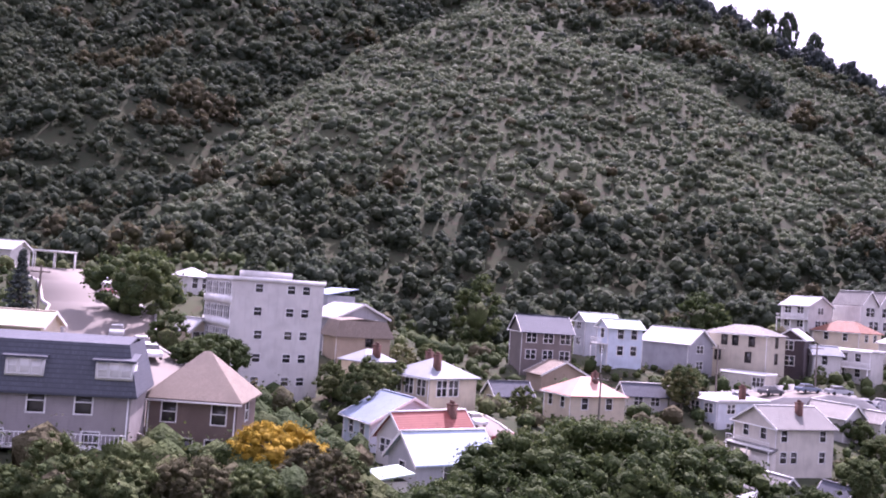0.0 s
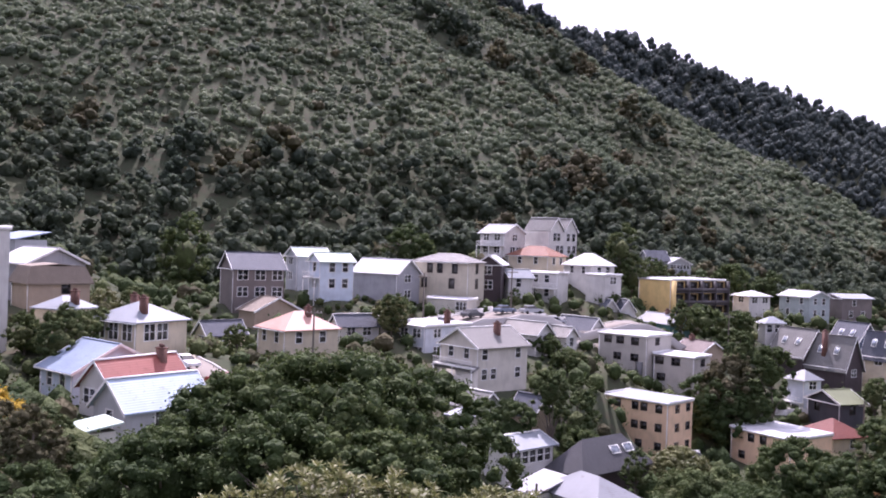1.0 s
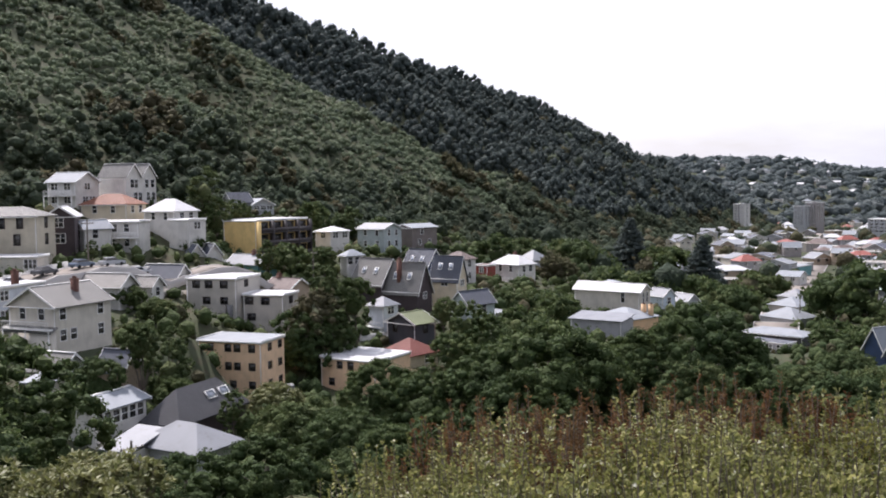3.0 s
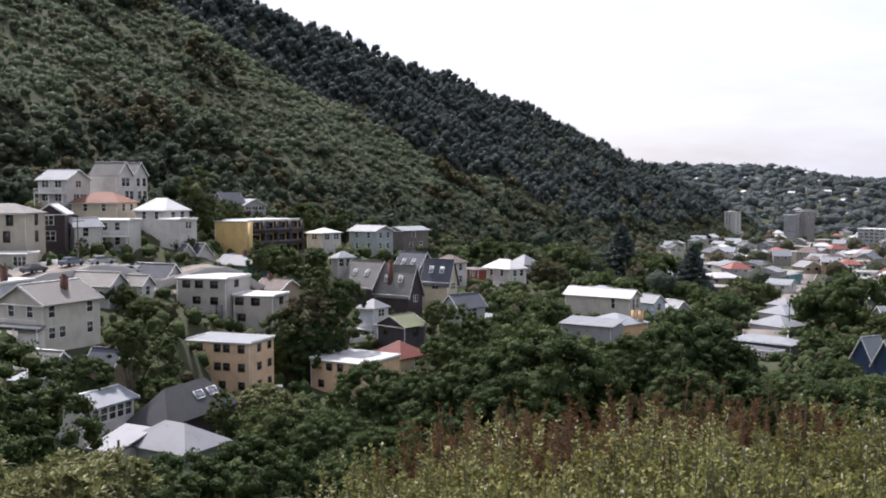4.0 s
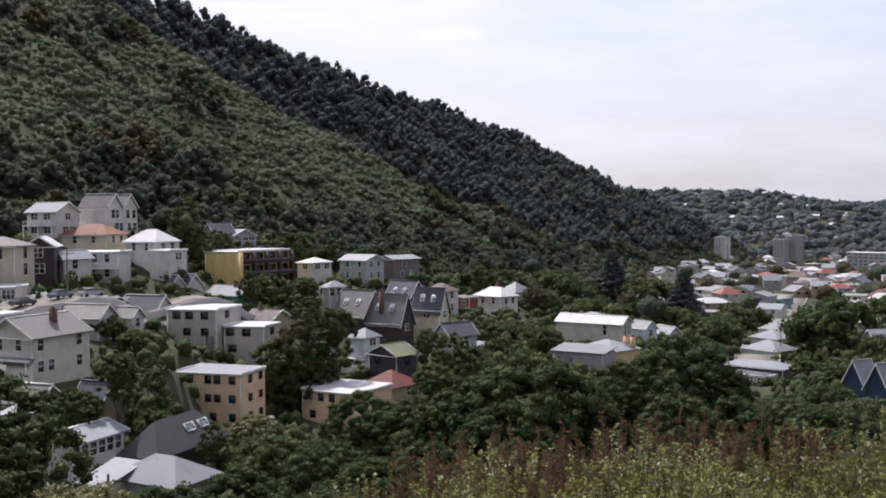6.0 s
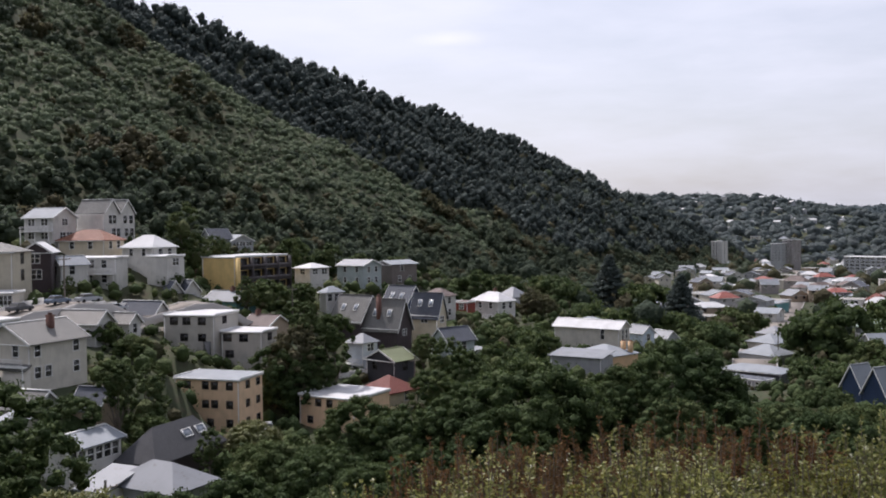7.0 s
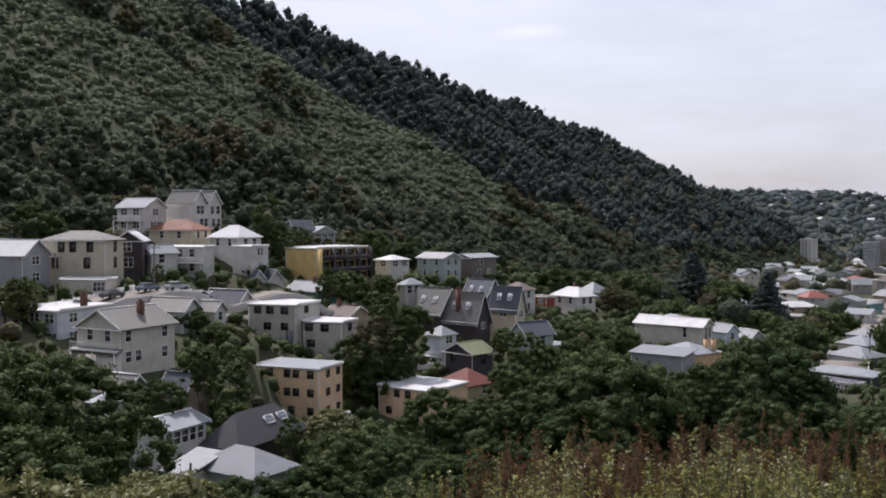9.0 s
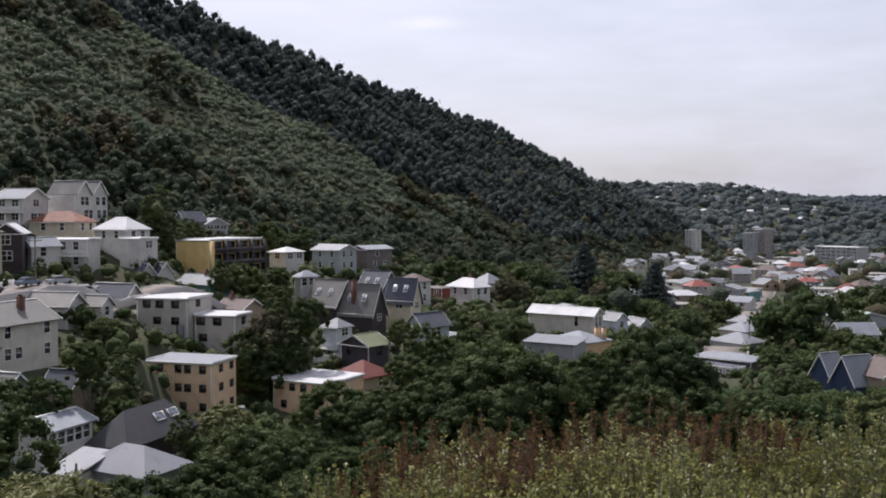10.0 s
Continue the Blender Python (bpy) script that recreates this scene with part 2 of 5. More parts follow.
def leaf_cards(centres, radii, count, size, seed, flat=0.55, aspect=1.0, low=-0.5):
    """Vertices and faces of leaf cards scattered over ellipsoids, facing mostly outwards."""
    g = np.random.default_rng(seed)
    c, r = np.asarray(centres, float), np.asarray(radii, float)
    if r.ndim == 1:
        r = np.repeat(r[:, None], 3, 1)
    n = len(c) * count
    d = g.normal(size=(n, 3))
    d[:, 2] = np.abs(d[:, 2]) * np.where(g.random(n) < 0.3, low, 1)
    d /= np.linalg.norm(d, axis=1)[:, None]
    cc, rr = np.repeat(c, count, 0), np.repeat(r, count, 0)
    p = cc + d * rr * (0.68 + 0.5 * g.random((n, 1)) ** 1.3)
    nrm = d + g.normal(size=(n, 3)) * flat
    nrm /= np.linalg.norm(nrm, axis=1)[:, None]
    u = np.cross(nrm, g.normal(size=(n, 3)))
    u /= np.linalg.norm(u, axis=1)[:, None] + 1e-9
    w = np.cross(nrm, u)
    s = np.asarray(size, float)
    s = np.repeat(s, count) if s.ndim else np.full(n, float(s))
    s = s * (0.6 + 0.8 * g.random(n))
    u, w = u * s[:, None] * 0.5, w * s[:, None] * 0.5 * aspect
    v = np.stack([p - u, p - w * 0.8, p + u, p + w * 0.8], 1).reshape(-1, 3)
    return v, np.arange(n * 4).reshape(-1, 4)


ICO = {}
for k in (1, 2):
    bm = bmesh.new()
    bmesh.ops.create_icosphere(bm, subdivisions=k, radius=1.0)
    ICO[k] = (np.array([v.co[:] for v in bm.verts]), np.array([[v.index for v in f.verts] for f in bm.faces]))
    bm.free()


def cores(centres, radii, k, seed=5, fine=2):
    """Lumpy inner bodies of the clumps, which close their gaps."""
    g = np.random.default_rng(seed)
    c, r = np.asarray(centres, float), np.asarray(radii, float)
    if r.ndim == 1:
        r = np.repeat(r[:, None], 3, 1)
    ico_v, ico_f = ICO[fine]
    lump = 0.84 + 0.28 * g.random((len(c), len(ico_v), 1))
    v = (c[:, None] + ico_v[None] * r[:, None] * k * lump).reshape(-1, 3)
    return v, (ico_f[None] + len(ico_v) * np.arange(len(c))[:, None, None]).reshape(-1, 3)


def foliage(name, centres, radii, count, size, material, seed=1, core=0.72, fine=2, **kw):
    v, q = leaf_cards(centres, radii, count, size, seed, **kw)
    cv, ct = cores(centres, radii, core, seed + 5, fine)
    me = mesh_np(name, np.concatenate([v, cv]), q, material, ct + len(v))
    me.polygons.foreach_set("use_smooth", np.arange(len(me.polygons)) >= len(q))
    return me


def limb(path, r0, r1, sides=7):
    """A tapered tube along a path: vertices and faces."""
    v, q = [], []
    for i, p in enumerate(path):
        r = r0 + (r1 - r0) * i / (len(path) - 1)
        for k in range(sides):
            a = 2 * math.pi * k / sides
            v.append((p[0] + r * math.cos(a), p[1] + r * math.sin(a), p[2]))
    for i in range(len(path) - 1):
        for k in range(sides):
            j = (k + 1) % sides
            q.append((i * sides + k, i * sides + j, (i + 1) * sides + j, (i + 1) * sides + k))
    return v, q


def limbs(name, paths):
    v, q = [], []
    for path, r0, r1 in paths:
        a, b = limb(path, r0, r1)
        q += [tuple(i + len(v) for i in f) for f in b]
        v += a
    return mesh_np(name, v, q, BARK)


# ---- plan of the houses ----
PLANS = []


def plan(name, label, x, y, z, rot, length, depth, height, **kw):
    """Foot of the walls at z, seen wall height; a house seen only by its roof stands a storey lower."""
    if height < 2.7:
        z, height = z - (2.7 - height), 2.7
    PLANS.append((name, label, x, y, z, rot, max(length, 3.0), max(depth, 3.0), height, kw))


plan("grey_mansard_house", "grey slate mansard house with dormers and balconies above shrubs", -30.3, 66.5, -12.5, 12, 12.5, 8.0, 4.3, roof="mansard", rise=2.9, wall="taupe", cover="slate", front=[".12 .3 .55 .8", ".2 .5 .75"], dormers=".43 .9", deck=1.2)
plan("brown_hip_house", "brown weatherboard house with a pyramid hip roof", -21.5, 75.2, -13.7, 2, 7.1, 7.0, 4.1, roof="hip", rise=3.4, wall="brown", cover="tan_tile", front=[".2 .45 .75", ".25 .8"], right=[".5", ".5"])
plan("apartment_tower", "pale grey five-storey apartment slab with glazed balconies", -26.1, 114.0, -14.7, -56, 9.6, 11.6, 14.6, roof="flat", wall="white_paint", cover="grey_iron", right=[".3 .63 .8", ".3 .63 .8", ".3 .63 .8", ".28 .63 .8", ".28 .63 .8"], ww=0.95, wh=0.95, glazed=5, plant=1)
plan("beige_roof_house", "low house with a beige roof beside the street", -43.5, 85.3, -6.3, 5, 8.0, 5.0, 0.7, roof="gable_x", rise=1.2, wall="cream", cover="beige_iron")
plan("white_street_house", "white house with a white roof behind street trees", -45.5, 146.4, -2.9, -33, 4.3, 5.0, 2.8, roof="hip", rise=1.2, wall="white_paint", cover="white_iron", right=[".3 .7"])
plan("white_cottage", "white cottage with a bright roof between trees", -34.8, 114.5, -9.5, -38, 2.0, 2.8, 2.9, roof="gable_x", rise=1.3, wall="cream", cover="white_iron", right=[".3 .7"])
plan("white_hill_house", "white house at the end of the street", -78.8, 149.9, 0.2, -3, 7.0, 6.0, 2.0, roof="gable_x", rise=1.4, wall="white_paint", cover="white_iron", right=[".5"])
plan("white_roof_hall", "grey house with a wide bright white iron roof", -18.8, 139.3, -9.5, -47, 7.0, 9.3, 5.0, roof="gable_x", rise=2.0, wall="grey_stucco", cover="white_iron", right=[".2 .75"])
plan("blue_roof_annex", "grey annex with a blue iron roof", -24.0, 152.3, -3.6, -41, 6.0, 5.8, 2.0, roof="shed", rise=1.2, wall="light_grey", cover="blue_iron")
plan("shingle_house", "tan shingled house below the hall", -16.4, 131.2, -9.8, -62, 6.0, 7.9, 3.4, roof="mansard", rise=1.6, wall="tan", cover="tan_tile", right=[".6"])
plan("cream_hip_villa", "cream villa with a pale hip roof and dark chimneys", -4.6, 118.5, -14.5, -46, 7.8, 7.9, 4.1, roof="hip", rise=2.0, wall="cream", cover="pale_iron", front=[".2 .5 .8"], right=[".25 .5 .7"], wh=1.9, chimney="-.25 .1 .3 -.2")
plan("cream_wing", "cream wing with a pale roof beside a tree", -13.4, 120.7, -11.1, -38, 4.3, 5.3, 1.8, roof="hip", rise=1.3, wall="cream", cover="pale_iron", chimney=".35 0")
plan("blue_gable_house", "pale blue weatherboard house with a blue-grey iron roof", -7.6, 100.9, -16.9, -56, 6.5, 9.5, 3.2, roof="gable_x", rise=2.4, wall="pale_blue", cover="blue_iron", front=[".3 .7", ".3 .7"], swap=1)
plan("red_roof_cottage", "white cottage with a red iron roof", -3.8, 92.5, -16.3, -48, 4.7, 8.8, 2.2, roof="gable_y", rise=2.3, wall="white_paint", cover="red_iron", front=[".3 .7"], chimney=".1 .3")
plan("light_blue_cottage", "grey cottage with a light blue iron roof", -2.0, 84.3, -15.9, -55, 5.0, 8.2, 1.3, roof="gable_y", rise=2.2, wall="light_grey", cover="pale_blue_iron", front=[".5"], right=[".4"], wh=1.4)
plan("green_shed", "small garden shed with a pale green roof", -6.5, 75.7, -16.2, -64, 3.0, 3.3, 0.9, roof="shed", rise=.6, wall="white_paint", cover="green_iron")
plan("slate_house", "grey-brown house with a slate roof and white sash windows", 11.7, 159.3, -11.0, -75, 7.0, 8.8, 5.8, roof="gable_y", rise=2.6, wall="dark_taupe", cover="slate", right=[".18 .52 .86", ".18 .52 .86"], ww=1.7, wh=1.5)
plan("pale_blue_house", "pale blue two-storey house with a green-grey roof", 25.1, 159.5, -10.1, -70, 4.3, 6.4, 6.5, roof="gable_y", rise=1.3, wall="pale_blue", cover="green_iron", right=[".35 .75", ".35 .75"], front=[".5", ".5"], deck=1.2)
plan("grey_gable_house", "grey house with a pale green roof behind a blue one", 22.5, 170.0, -8.9, -67, 4.1, 6.8, 5.9, roof="gable_y", rise=1.4, wall="light_grey", cover="green_iron", front=[".4", ".4"])
plan("steel_shed_house", "grey house with a bright steel roof and a white bay", 36.1, 164.8, -10.6, -48, 10.0, 7.0, 5.1, roof="gable_x", rise=2.4, wall="grey_stucco", cover="white_iron", right=[".45", ".45"], ww=1.9)
plan("pink_roof_villa", "cream bungalow with a faded pink hip roof and brick chimney", 16.4, 132.4, -16.4, -64, 7.3, 8.8, 3.8, roof="hip", rise=2.2, wall="cream", cover="pink_iron", front=[".25 .7"], right=[".25 .7"], wh=1.5, chimney=".15 .1")
plan("cream_cottage", "small cream cottage with a grey roof", 5.8, 136.9, -16.5, -62, 3.5, 6.1, 2.6, roof="gable_y", rise=1.7, wall="cream", cover="slate", right=[".4"], front=[".5"])
plan("tan_gable_cottage", "tan cottage with a steep gable behind a hedge", 14.1, 151.6, -12.9, -64, 5.0, 8.4, 1.3, roof="gable_x", rise=2.0, wall="tan", cover="tan_tile")
plan("slate_roof_bungalow", "white bungalow with a dark blue roof", 26.1, 140.4, -15.4, -75, 3.1, 6.7, 2.6, roof="gable_y", rise=1.5, wall="white_paint", cover="slate", right=[".3 .7"])
plan("white_box_house", "white two-storey house with a flat pale roof", 38.2, 142.0, -18.6, -57, 8.8, 10.9, 5.8, roof="flat", wall="bluish_white", cover="white_iron", front=[".2 .5 .85", ".2 .5 .8"], right=[".25 .7", ".25"], chimney=".45 .0")
plan("cream_gable_house", "large cream two-storey house with a grey tiled gable roof", 42.4, 126.3, -20.2, -65, 8.2, 9.6, 6.1, roof="gable_y", rise=2.3, wall="cream_white", cover="grey_tile", front=[".3 .75", ".3 .7"], right=[".12 .3 .8", ".12 .8"], leanto=1, chimney=".2 .1", deck=1.3)
plan("white_gable_cottage", "white gabled cottage with a pale tiled roof", 55.6, 143.6, -17.9, -57, 7.3, 4.5, 3.8, roof="gable_x", rise=1.8, wall="white_paint", cover="pale_tile", right=[".5"], wh=1.5)
plan("white_small_cottage", "small white cottage with a pale roof", 63.6, 147.2, -17.9, -62, 4.0, 2.8, 3.0, roof="gable_x", rise=1.4, wall="white_paint", cover="pale_tile", right=[".5"])
plan("dark_roof_cottage", "white cottage with a dark roof and white parapet gables", 71.1, 156.6, -17.5, -63, 7.7, 4.0, 3.0, roof="gable_x", rise=2.0, wall="white_paint", cover="slate", right=[".3 .7"], parapet=1)
plan("beige_villa", "tall beige two-storey villa with bay windows", 48.0, 164.7, -10.4, -42, 11.2, 7.0, 7.2, roof="hip", rise=1.4, wall="beige", cover="grey_tile", front=[".2 .7", ".3 .48 .75"], right=[".5", ".5"], wh=1.7)
plan("villa_garage", "white garage wall below the beige villa", 46.4, 156.7, -12.2, -42, 7.7, 4.0, 2.5, roof="flat", wall="cream_white", cover="white_iron", front=[".85"], ww=2.0)
plan("dark_villa", "narrow dark brown villa with white trimmed bay windows", 57.9, 169.2, -9.9, -27, 4.8, 9.0, 6.4, roof="gable_y", rise=1.6, wall="dark_brown", cover="white_iron", front=[".5", ".45"], ww=1.6, wh=1.6)
plan("white_gable_house", "white gabled house beside the dark villa", 63.1, 169.7, -9.6, -80, 3.9, 5.2, 3.7, roof="gable_y", rise=1.4, wall="white_paint", cover="pale_iron", front=[".5"], right=[".4"])
plan("white_terrace_house", "long white house with a balcony and flat roof", 69.6, 172.7, -10.4, -48, 9.6, 4.8, 5.3, roof="flat", wall="white_paint", cover="white_iron", front=[".45 .75", ".3 .5 .75"], deck=1.2)
plan("terracotta_hip_house", "cream house with a terracotta tiled hip roof", 74.4, 187.6, -5.1, -57, 10.7, 6.7, 3.3, roof="hip", rise=2.0, wall="cream", cover="terracotta", front=[".3 .7"], right=[".3 .7"])
plan("white_hill_villa", "white three-storey house with a pale roof against the bush", 69.0, 195.1, -2.9, -60, 7.1, 6.9, 5.8, roof="gable_x", rise=1.9, wall="white_paint", cover="pale_iron", front=[".25 .7", ".25 .7"], right=[".4 .7", ".5"], deck=1.4)
plan("twin_gable_house", "white house with twin gables and skylights", 80.7, 195.3, -0.7, -66, 7.6, 9.0, 4.3, roof="twin", rise=3.0, wall="white_paint", cover="grey_tile", right=[".3 .45 .72 .9", ".2 .33 .68 .88"], ww=1.1, wh=1.7, deck=1.5)
plan("white_hip_house", "white bungalow with a white hip roof on a terrace", 82.0, 177.3, -6.9, -73, 9.0, 6.0, 3.6, roof="hip", rise=2.3, wall="white_paint", cover="white_iron", right=[".3 .7"], front=[".3 .7"])
plan("white_terrace_wall_house", "white lower house under the hip roofed bungalow", 81.4, 168.8, -7.7, -71, 5.3, 4.5, 2.6, roof="flat", wall="white_paint", cover="white_iron", right=[".5"])
plan("bush_edge_house", "grey gabled house among trees at the bush edge", 121.9, 222.6, -5.4, -83, 4.5, 6.5, 3.2, roof="gable_y", rise=2.4, wall="grey_stucco", cover="slate", front=[".5"])
plan("bush_edge_annex", "white annex with a row of dormers at the bush edge", 127.8, 221.4, -5.1, -95, 5.0, 6.3, 2.0, roof="gable_x", rise=1.6, wall="light_grey", cover="pale_iron", right=[".2 .5 .8"], wh=.9)
plan("yellow_flats", "yellow block of flats with dark timber balconies", 109.3, 186.3, -14.2, -70, 9.4, 18.3, 8.0, roof="flat", wall="ochre", cover="white_iron", right=[".15 .4 .65 .9", ".15 .4 .65 .9", ".15 .4 .65 .9"], ww=2.2, wh=1.9, balconies=1)
plan("teal_house", "teal cottage with a grey roof", 93.9, 166.4, -17.0, -75, 8.9, 5.3, 2.9, roof="gable_x", rise=1.7, wall="teal", cover="grey_iron", right=[".5"], chimney=".1 0")
plan("dormer_house", "white house with a dark roof and two gables", 82.4, 168.7, -14.8, -86, 9.0, 7.4, 2.7, roof="twin", rise=2.4, wall="white_paint", cover="slate", right=[".25 .75"])
plan("white_roof_cottage", "white cottage with a white roof behind trees", 129.4, 189.1, -14.5, -82, 5.6, 6.1, 5.0, roof="hip", rise=1.0, wall="white_paint", cover="white_iron", front=[".5"], right=[".25 .5 .75"])
plan("conservatory_house", "white glazed conservatory under a fan-like roof", 115.1, 161.1, -16.9, -95, 2.4, 3.9, 3.4, roof="hip", rise=1.1, wall="white_paint", cover="pale_iron", right=[".15 .38 .62 .85"], wh=1.5)
plan("sage_house", "sage grey two-storey house with white sashes", 146.4, 192.3, -16.0, -80, 9.2, 6.9, 6.4, roof="gable_x", rise=1.3, wall="sage", cover="grey_iron", front=[".3 .75", ".3 .75"], right=[".3 .7", ".3 .7"])
plan("dark_flat_house", "dark house with a flat white-edged roof", 157.6, 190.8, -15.3, -89, 6.9, 8.7, 5.6, roof="gable_y", rise=.9, wall="dark_taupe", cover="pale_iron", right=[".3 .7", ".4"])
plan("slate_gable_house", "grey slate house with a steep gable and skylights", 116.5, 154.3, -24.0, -77, 8.2, 7.2, 5.0, roof="gable_x", rise=5.0, wall="dark_brown", cover="grey_tile", right=[".5"], skylights=2)
plan("slate_gable_house", "grey slate house with a steep gable and a dark chimney", 118.5, 146.6, -24.4, -72, 8.4, 5.4, 4.2, roof="gable_x", rise=5.6, wall="dark_brown", cover="grey_tile", right=[".5"], skylights=2, chimney="-.1 -.3")
plan("navy_gable_house", "slate house with a navy gable and tall skylights", 130.2, 155.5, -22.3, -80, 6.8, 6.8, 5.1, roof="gable_x", rise=4.4, wall="navy", cover="slate", right=[".5"], skylights=2)
plan("cream_gable_terrace", "cream gabled house with a slate roof", 128.2, 144.7, -24.4, -74, 6.6, 3.5, 6.2, roof="gable_x", rise=4.4, wall="cream", cover="slate", front=[".5"], right=[".5"], skylights=2)
plan("brown_roof_house", "white house with a brown tiled roof", 146.3, 161.4, -21.6, -80, 6.2, 4.9, 5.5, roof="hip", rise=1.6, wall="white_paint", cover="brown_tile", front=[".7"], right=[".5", ".5"])
plan("white_hip_villa", "white villa with a bright hip roof and a brown verandah", 166.7, 163.3, -23.1, -91, 9.5, 5.8, 4.5, roof="hip", rise=2.0, wall="white_paint", cover="white_iron", front=[".3 .7"], right=[".3 .7"], deck=1, chimney="0 .1")
plan("brick_red_annex", "red brick annex with a brown roof", 158.1, 164.7, -22.4, -84, 4.0, 2.6, 3.7, roof="flat", wall="red_brick", cover="brown_tile", front=[".5"])
plan("grey_hip_house", "house with a grey hip roof behind trees", 194.5, 182.7, -23.1, -92, 6.8, 6.8, 2.9, roof="hip", rise=2.6, wall="light_grey", cover="grey_iron")
plan("long_white_hall", "long white hall with a white curved iron roof", 167.7, 133.0, -28.0, -78, 16.3, 5.5, 4.9, roof="gable_x", rise=1.5, wall="cream_white", cover="white_iron", front=[".75"], right=[".35 .7"], ww=.9, wh=2.2)
plan("pale_hall_behind", "pale house behind the hall", 184.8, 146.5, -27.0, -92, 6.5, 4.4, 2.8, roof="hip", rise=1.0, wall="light_grey", cover="pale_iron")
plan("blue_terrace_house", "blue-grey gabled house beside the hall", 186.7, 132.8, -29.5, -100, 4.9, 3.9, 3.4, roof="gable_x", rise=1.7, wall="pale_blue", cover="grey_iron", right=[".5"])
plan("blue_terrace_house", "blue-grey gabled house beside a grey roof", 198.3, 134.1, -31.0, -101, 5.4, 4.1, 2.5, roof="gable_x", rise=1.7, wall="light_grey", cover="grey_iron", right=[".5"])
plan("peach_house", "peach stucco house with two chimneys and a pale roof", 152.5, 117.4, -29.1, -93, 9.8, 8.8, 2.9, roof="hip", rise=1.6, wall="peach", cover="pale_iron", front=[".6"], chimney=".3 .25 .45 .3")
plan("grey_flat_house", "grey flat-roofed house beside a tree", 143.6, 116.4, -29.1, -74, 10.8, 6.0, 3.3, roof="shed", rise=.8, wall="grey_stucco", cover="grey_iron")
plan("concrete_flats", "grey concrete block of flats with a bright roof", 77.3, 146.9, -24.1, -57, 9.6, 8.5, 9.5, roof="flat", wall="concrete", cover="white_iron", front=[".15", ".4 .75", ".4 .75", ".2 .45 .75"], right=[".4", ".4"], ww=1.3, wh=1.1, stair=1)
plan("concrete_flats_wing", "lower grey concrete wing with a bright roof", 82.5, 139.8, -24.3, -56, 7.5, 6.0, 6.8, roof="flat", wall="concrete", cover="white_iron", front=[".3", ".2", ".15 .55"], right=[".5"], ww=1.4, wh=1.1)
plan("tan_roof_house", "tan house with a grey roof and red chimney", 92.2, 150.2, -18.8, -72, 6.2, 5.8, 1.1, roof="gable_x", rise=1.6, wall="tan", cover="brown_tile", chimney="-.3 0")
plan("dark_weatherboard_house", "dark weatherboard house with an olive roof", 106.3, 130.6, -28.4, -84, 7.3, 5.2, 4.6, roof="gable_y", rise=1.7, wall="charcoal", cover="olive_iron", right=[".5"], front=[".3"])
plan("red_hip_house", "cream house with a red tiled hip roof", 100.0, 123.4, -30.2, -84, 7.1, 6.7, 2.5, roof="hip", rise=2.2, wall="cream", cover="red_tile", right=[".6"])
plan("orange_flats", "orange stucco block of flats with a pale flat roof", 69.0, 126.0, -31.3, -60, 10.9, 6.9, 9.1, roof="flat", wall="orange", cover="pale_iron", front=[".2 .55 .85", ".2 .48 .62 .85", ".2 .48 .62 .85"], right=[".35 .8", ".35 .8", ".35 .8"], ww=.95, wh=1.0)
plan("orange_low_flats", "low orange stucco flats with a white flat roof", 87.0, 118.5, -31.3, -72, 10.6, 9.6, 5.1, roof="flat", wall="orange", cover="white_iron", front=[".2 .55", ".35 .55 .85"], ww=.95, wh=1.0)
plan("pale_green_gable", "pale green gabled house among trees", 121.5, 130.1, -25.3, -93, 5.0, 6.6, 3.7, roof="gable_y", rise=2.2, wall="sage", cover="slate", right=[".6"])
plan("verandah_house", "long white house with a glazed verandah and grey roof", 35.3, 93.9, -24.3, -65, 5.0, 7.2, 3.0, roof="gable_y", rise=.9, wall="white_paint", cover="pale_iron", right=[".08 .24 .4 .56 .72 .88"], ww=.9, wh=1.3)
plan("dark_hip_house", "house with a dark grey hip roof and skylights", 45.0, 92.4, -24.8, -65, 4.6, 11.3, 1.2, roof="hip", rise=3.0, wall="dark_brown", cover="dark_tile", skylights=2)
plan("pale_roof_house", "low house with pale grey iron roofs and a dormer", 38.9, 82.1, -24.8, -71, 8.1, 5.6, 1.1, roof="hip", rise=1.8, wall="light_grey", cover="grey_iron")
plan("pale_lean_to", "pale lean-to with an iron roof beside the verandah", 34.7, 84.6, -24.7, -67, 2.6, 4.2, 0.9, roof="shed", rise=1.2, wall="white_paint", cover="grey_iron")
plan("low_grey_house", "low house with a grey tiled roof among trees", 36.1, 109.2, -21.1, -63, 4.4, 4.0, 1.3, roof="gable_x", rise=1.7, wall="light_grey", cover="grey_tile")
plan("low_dark_house", "low house with a dark roof beside the lane", 42.2, 106.4, -21.4, -62, 3.6, 3.3, 1.2, roof="gable_x", rise=2.0, wall="tan", cover="slate")
plan("small_white_house", "small white house behind the great tree", 32.0, 100.5, -20.7, -58, 2.5, 1.8, 1.2, roof="shed", rise=.6, wall="cream_white", cover="pale_iron", front=[".5"])
plan("white_bay_house", "white house with a bay and a red door below slate gables", 106.2, 138.8, -25.7, -82, 4.1, 3.8, 4.3, roof="hip", rise=1.4, wall="bluish_white", cover="grey_iron", right=[".5"], deck=1)
plan("garden_wall_house", "white walled house in the trees", 126.9, 129.0, -26.8, -84, 3.6, 4.6, 2.6, roof="flat", wall="light_grey", cover="grey_iron")
plan("white_gable_house", "white gabled house past a tall tree", 227.3, 91.4, -31.9, -129, 6.3, 9.2, 2.7, roof="gable_y", rise=2.4, wall="white_paint", cover="pale_iron", front=[".5"], right=[".7"])
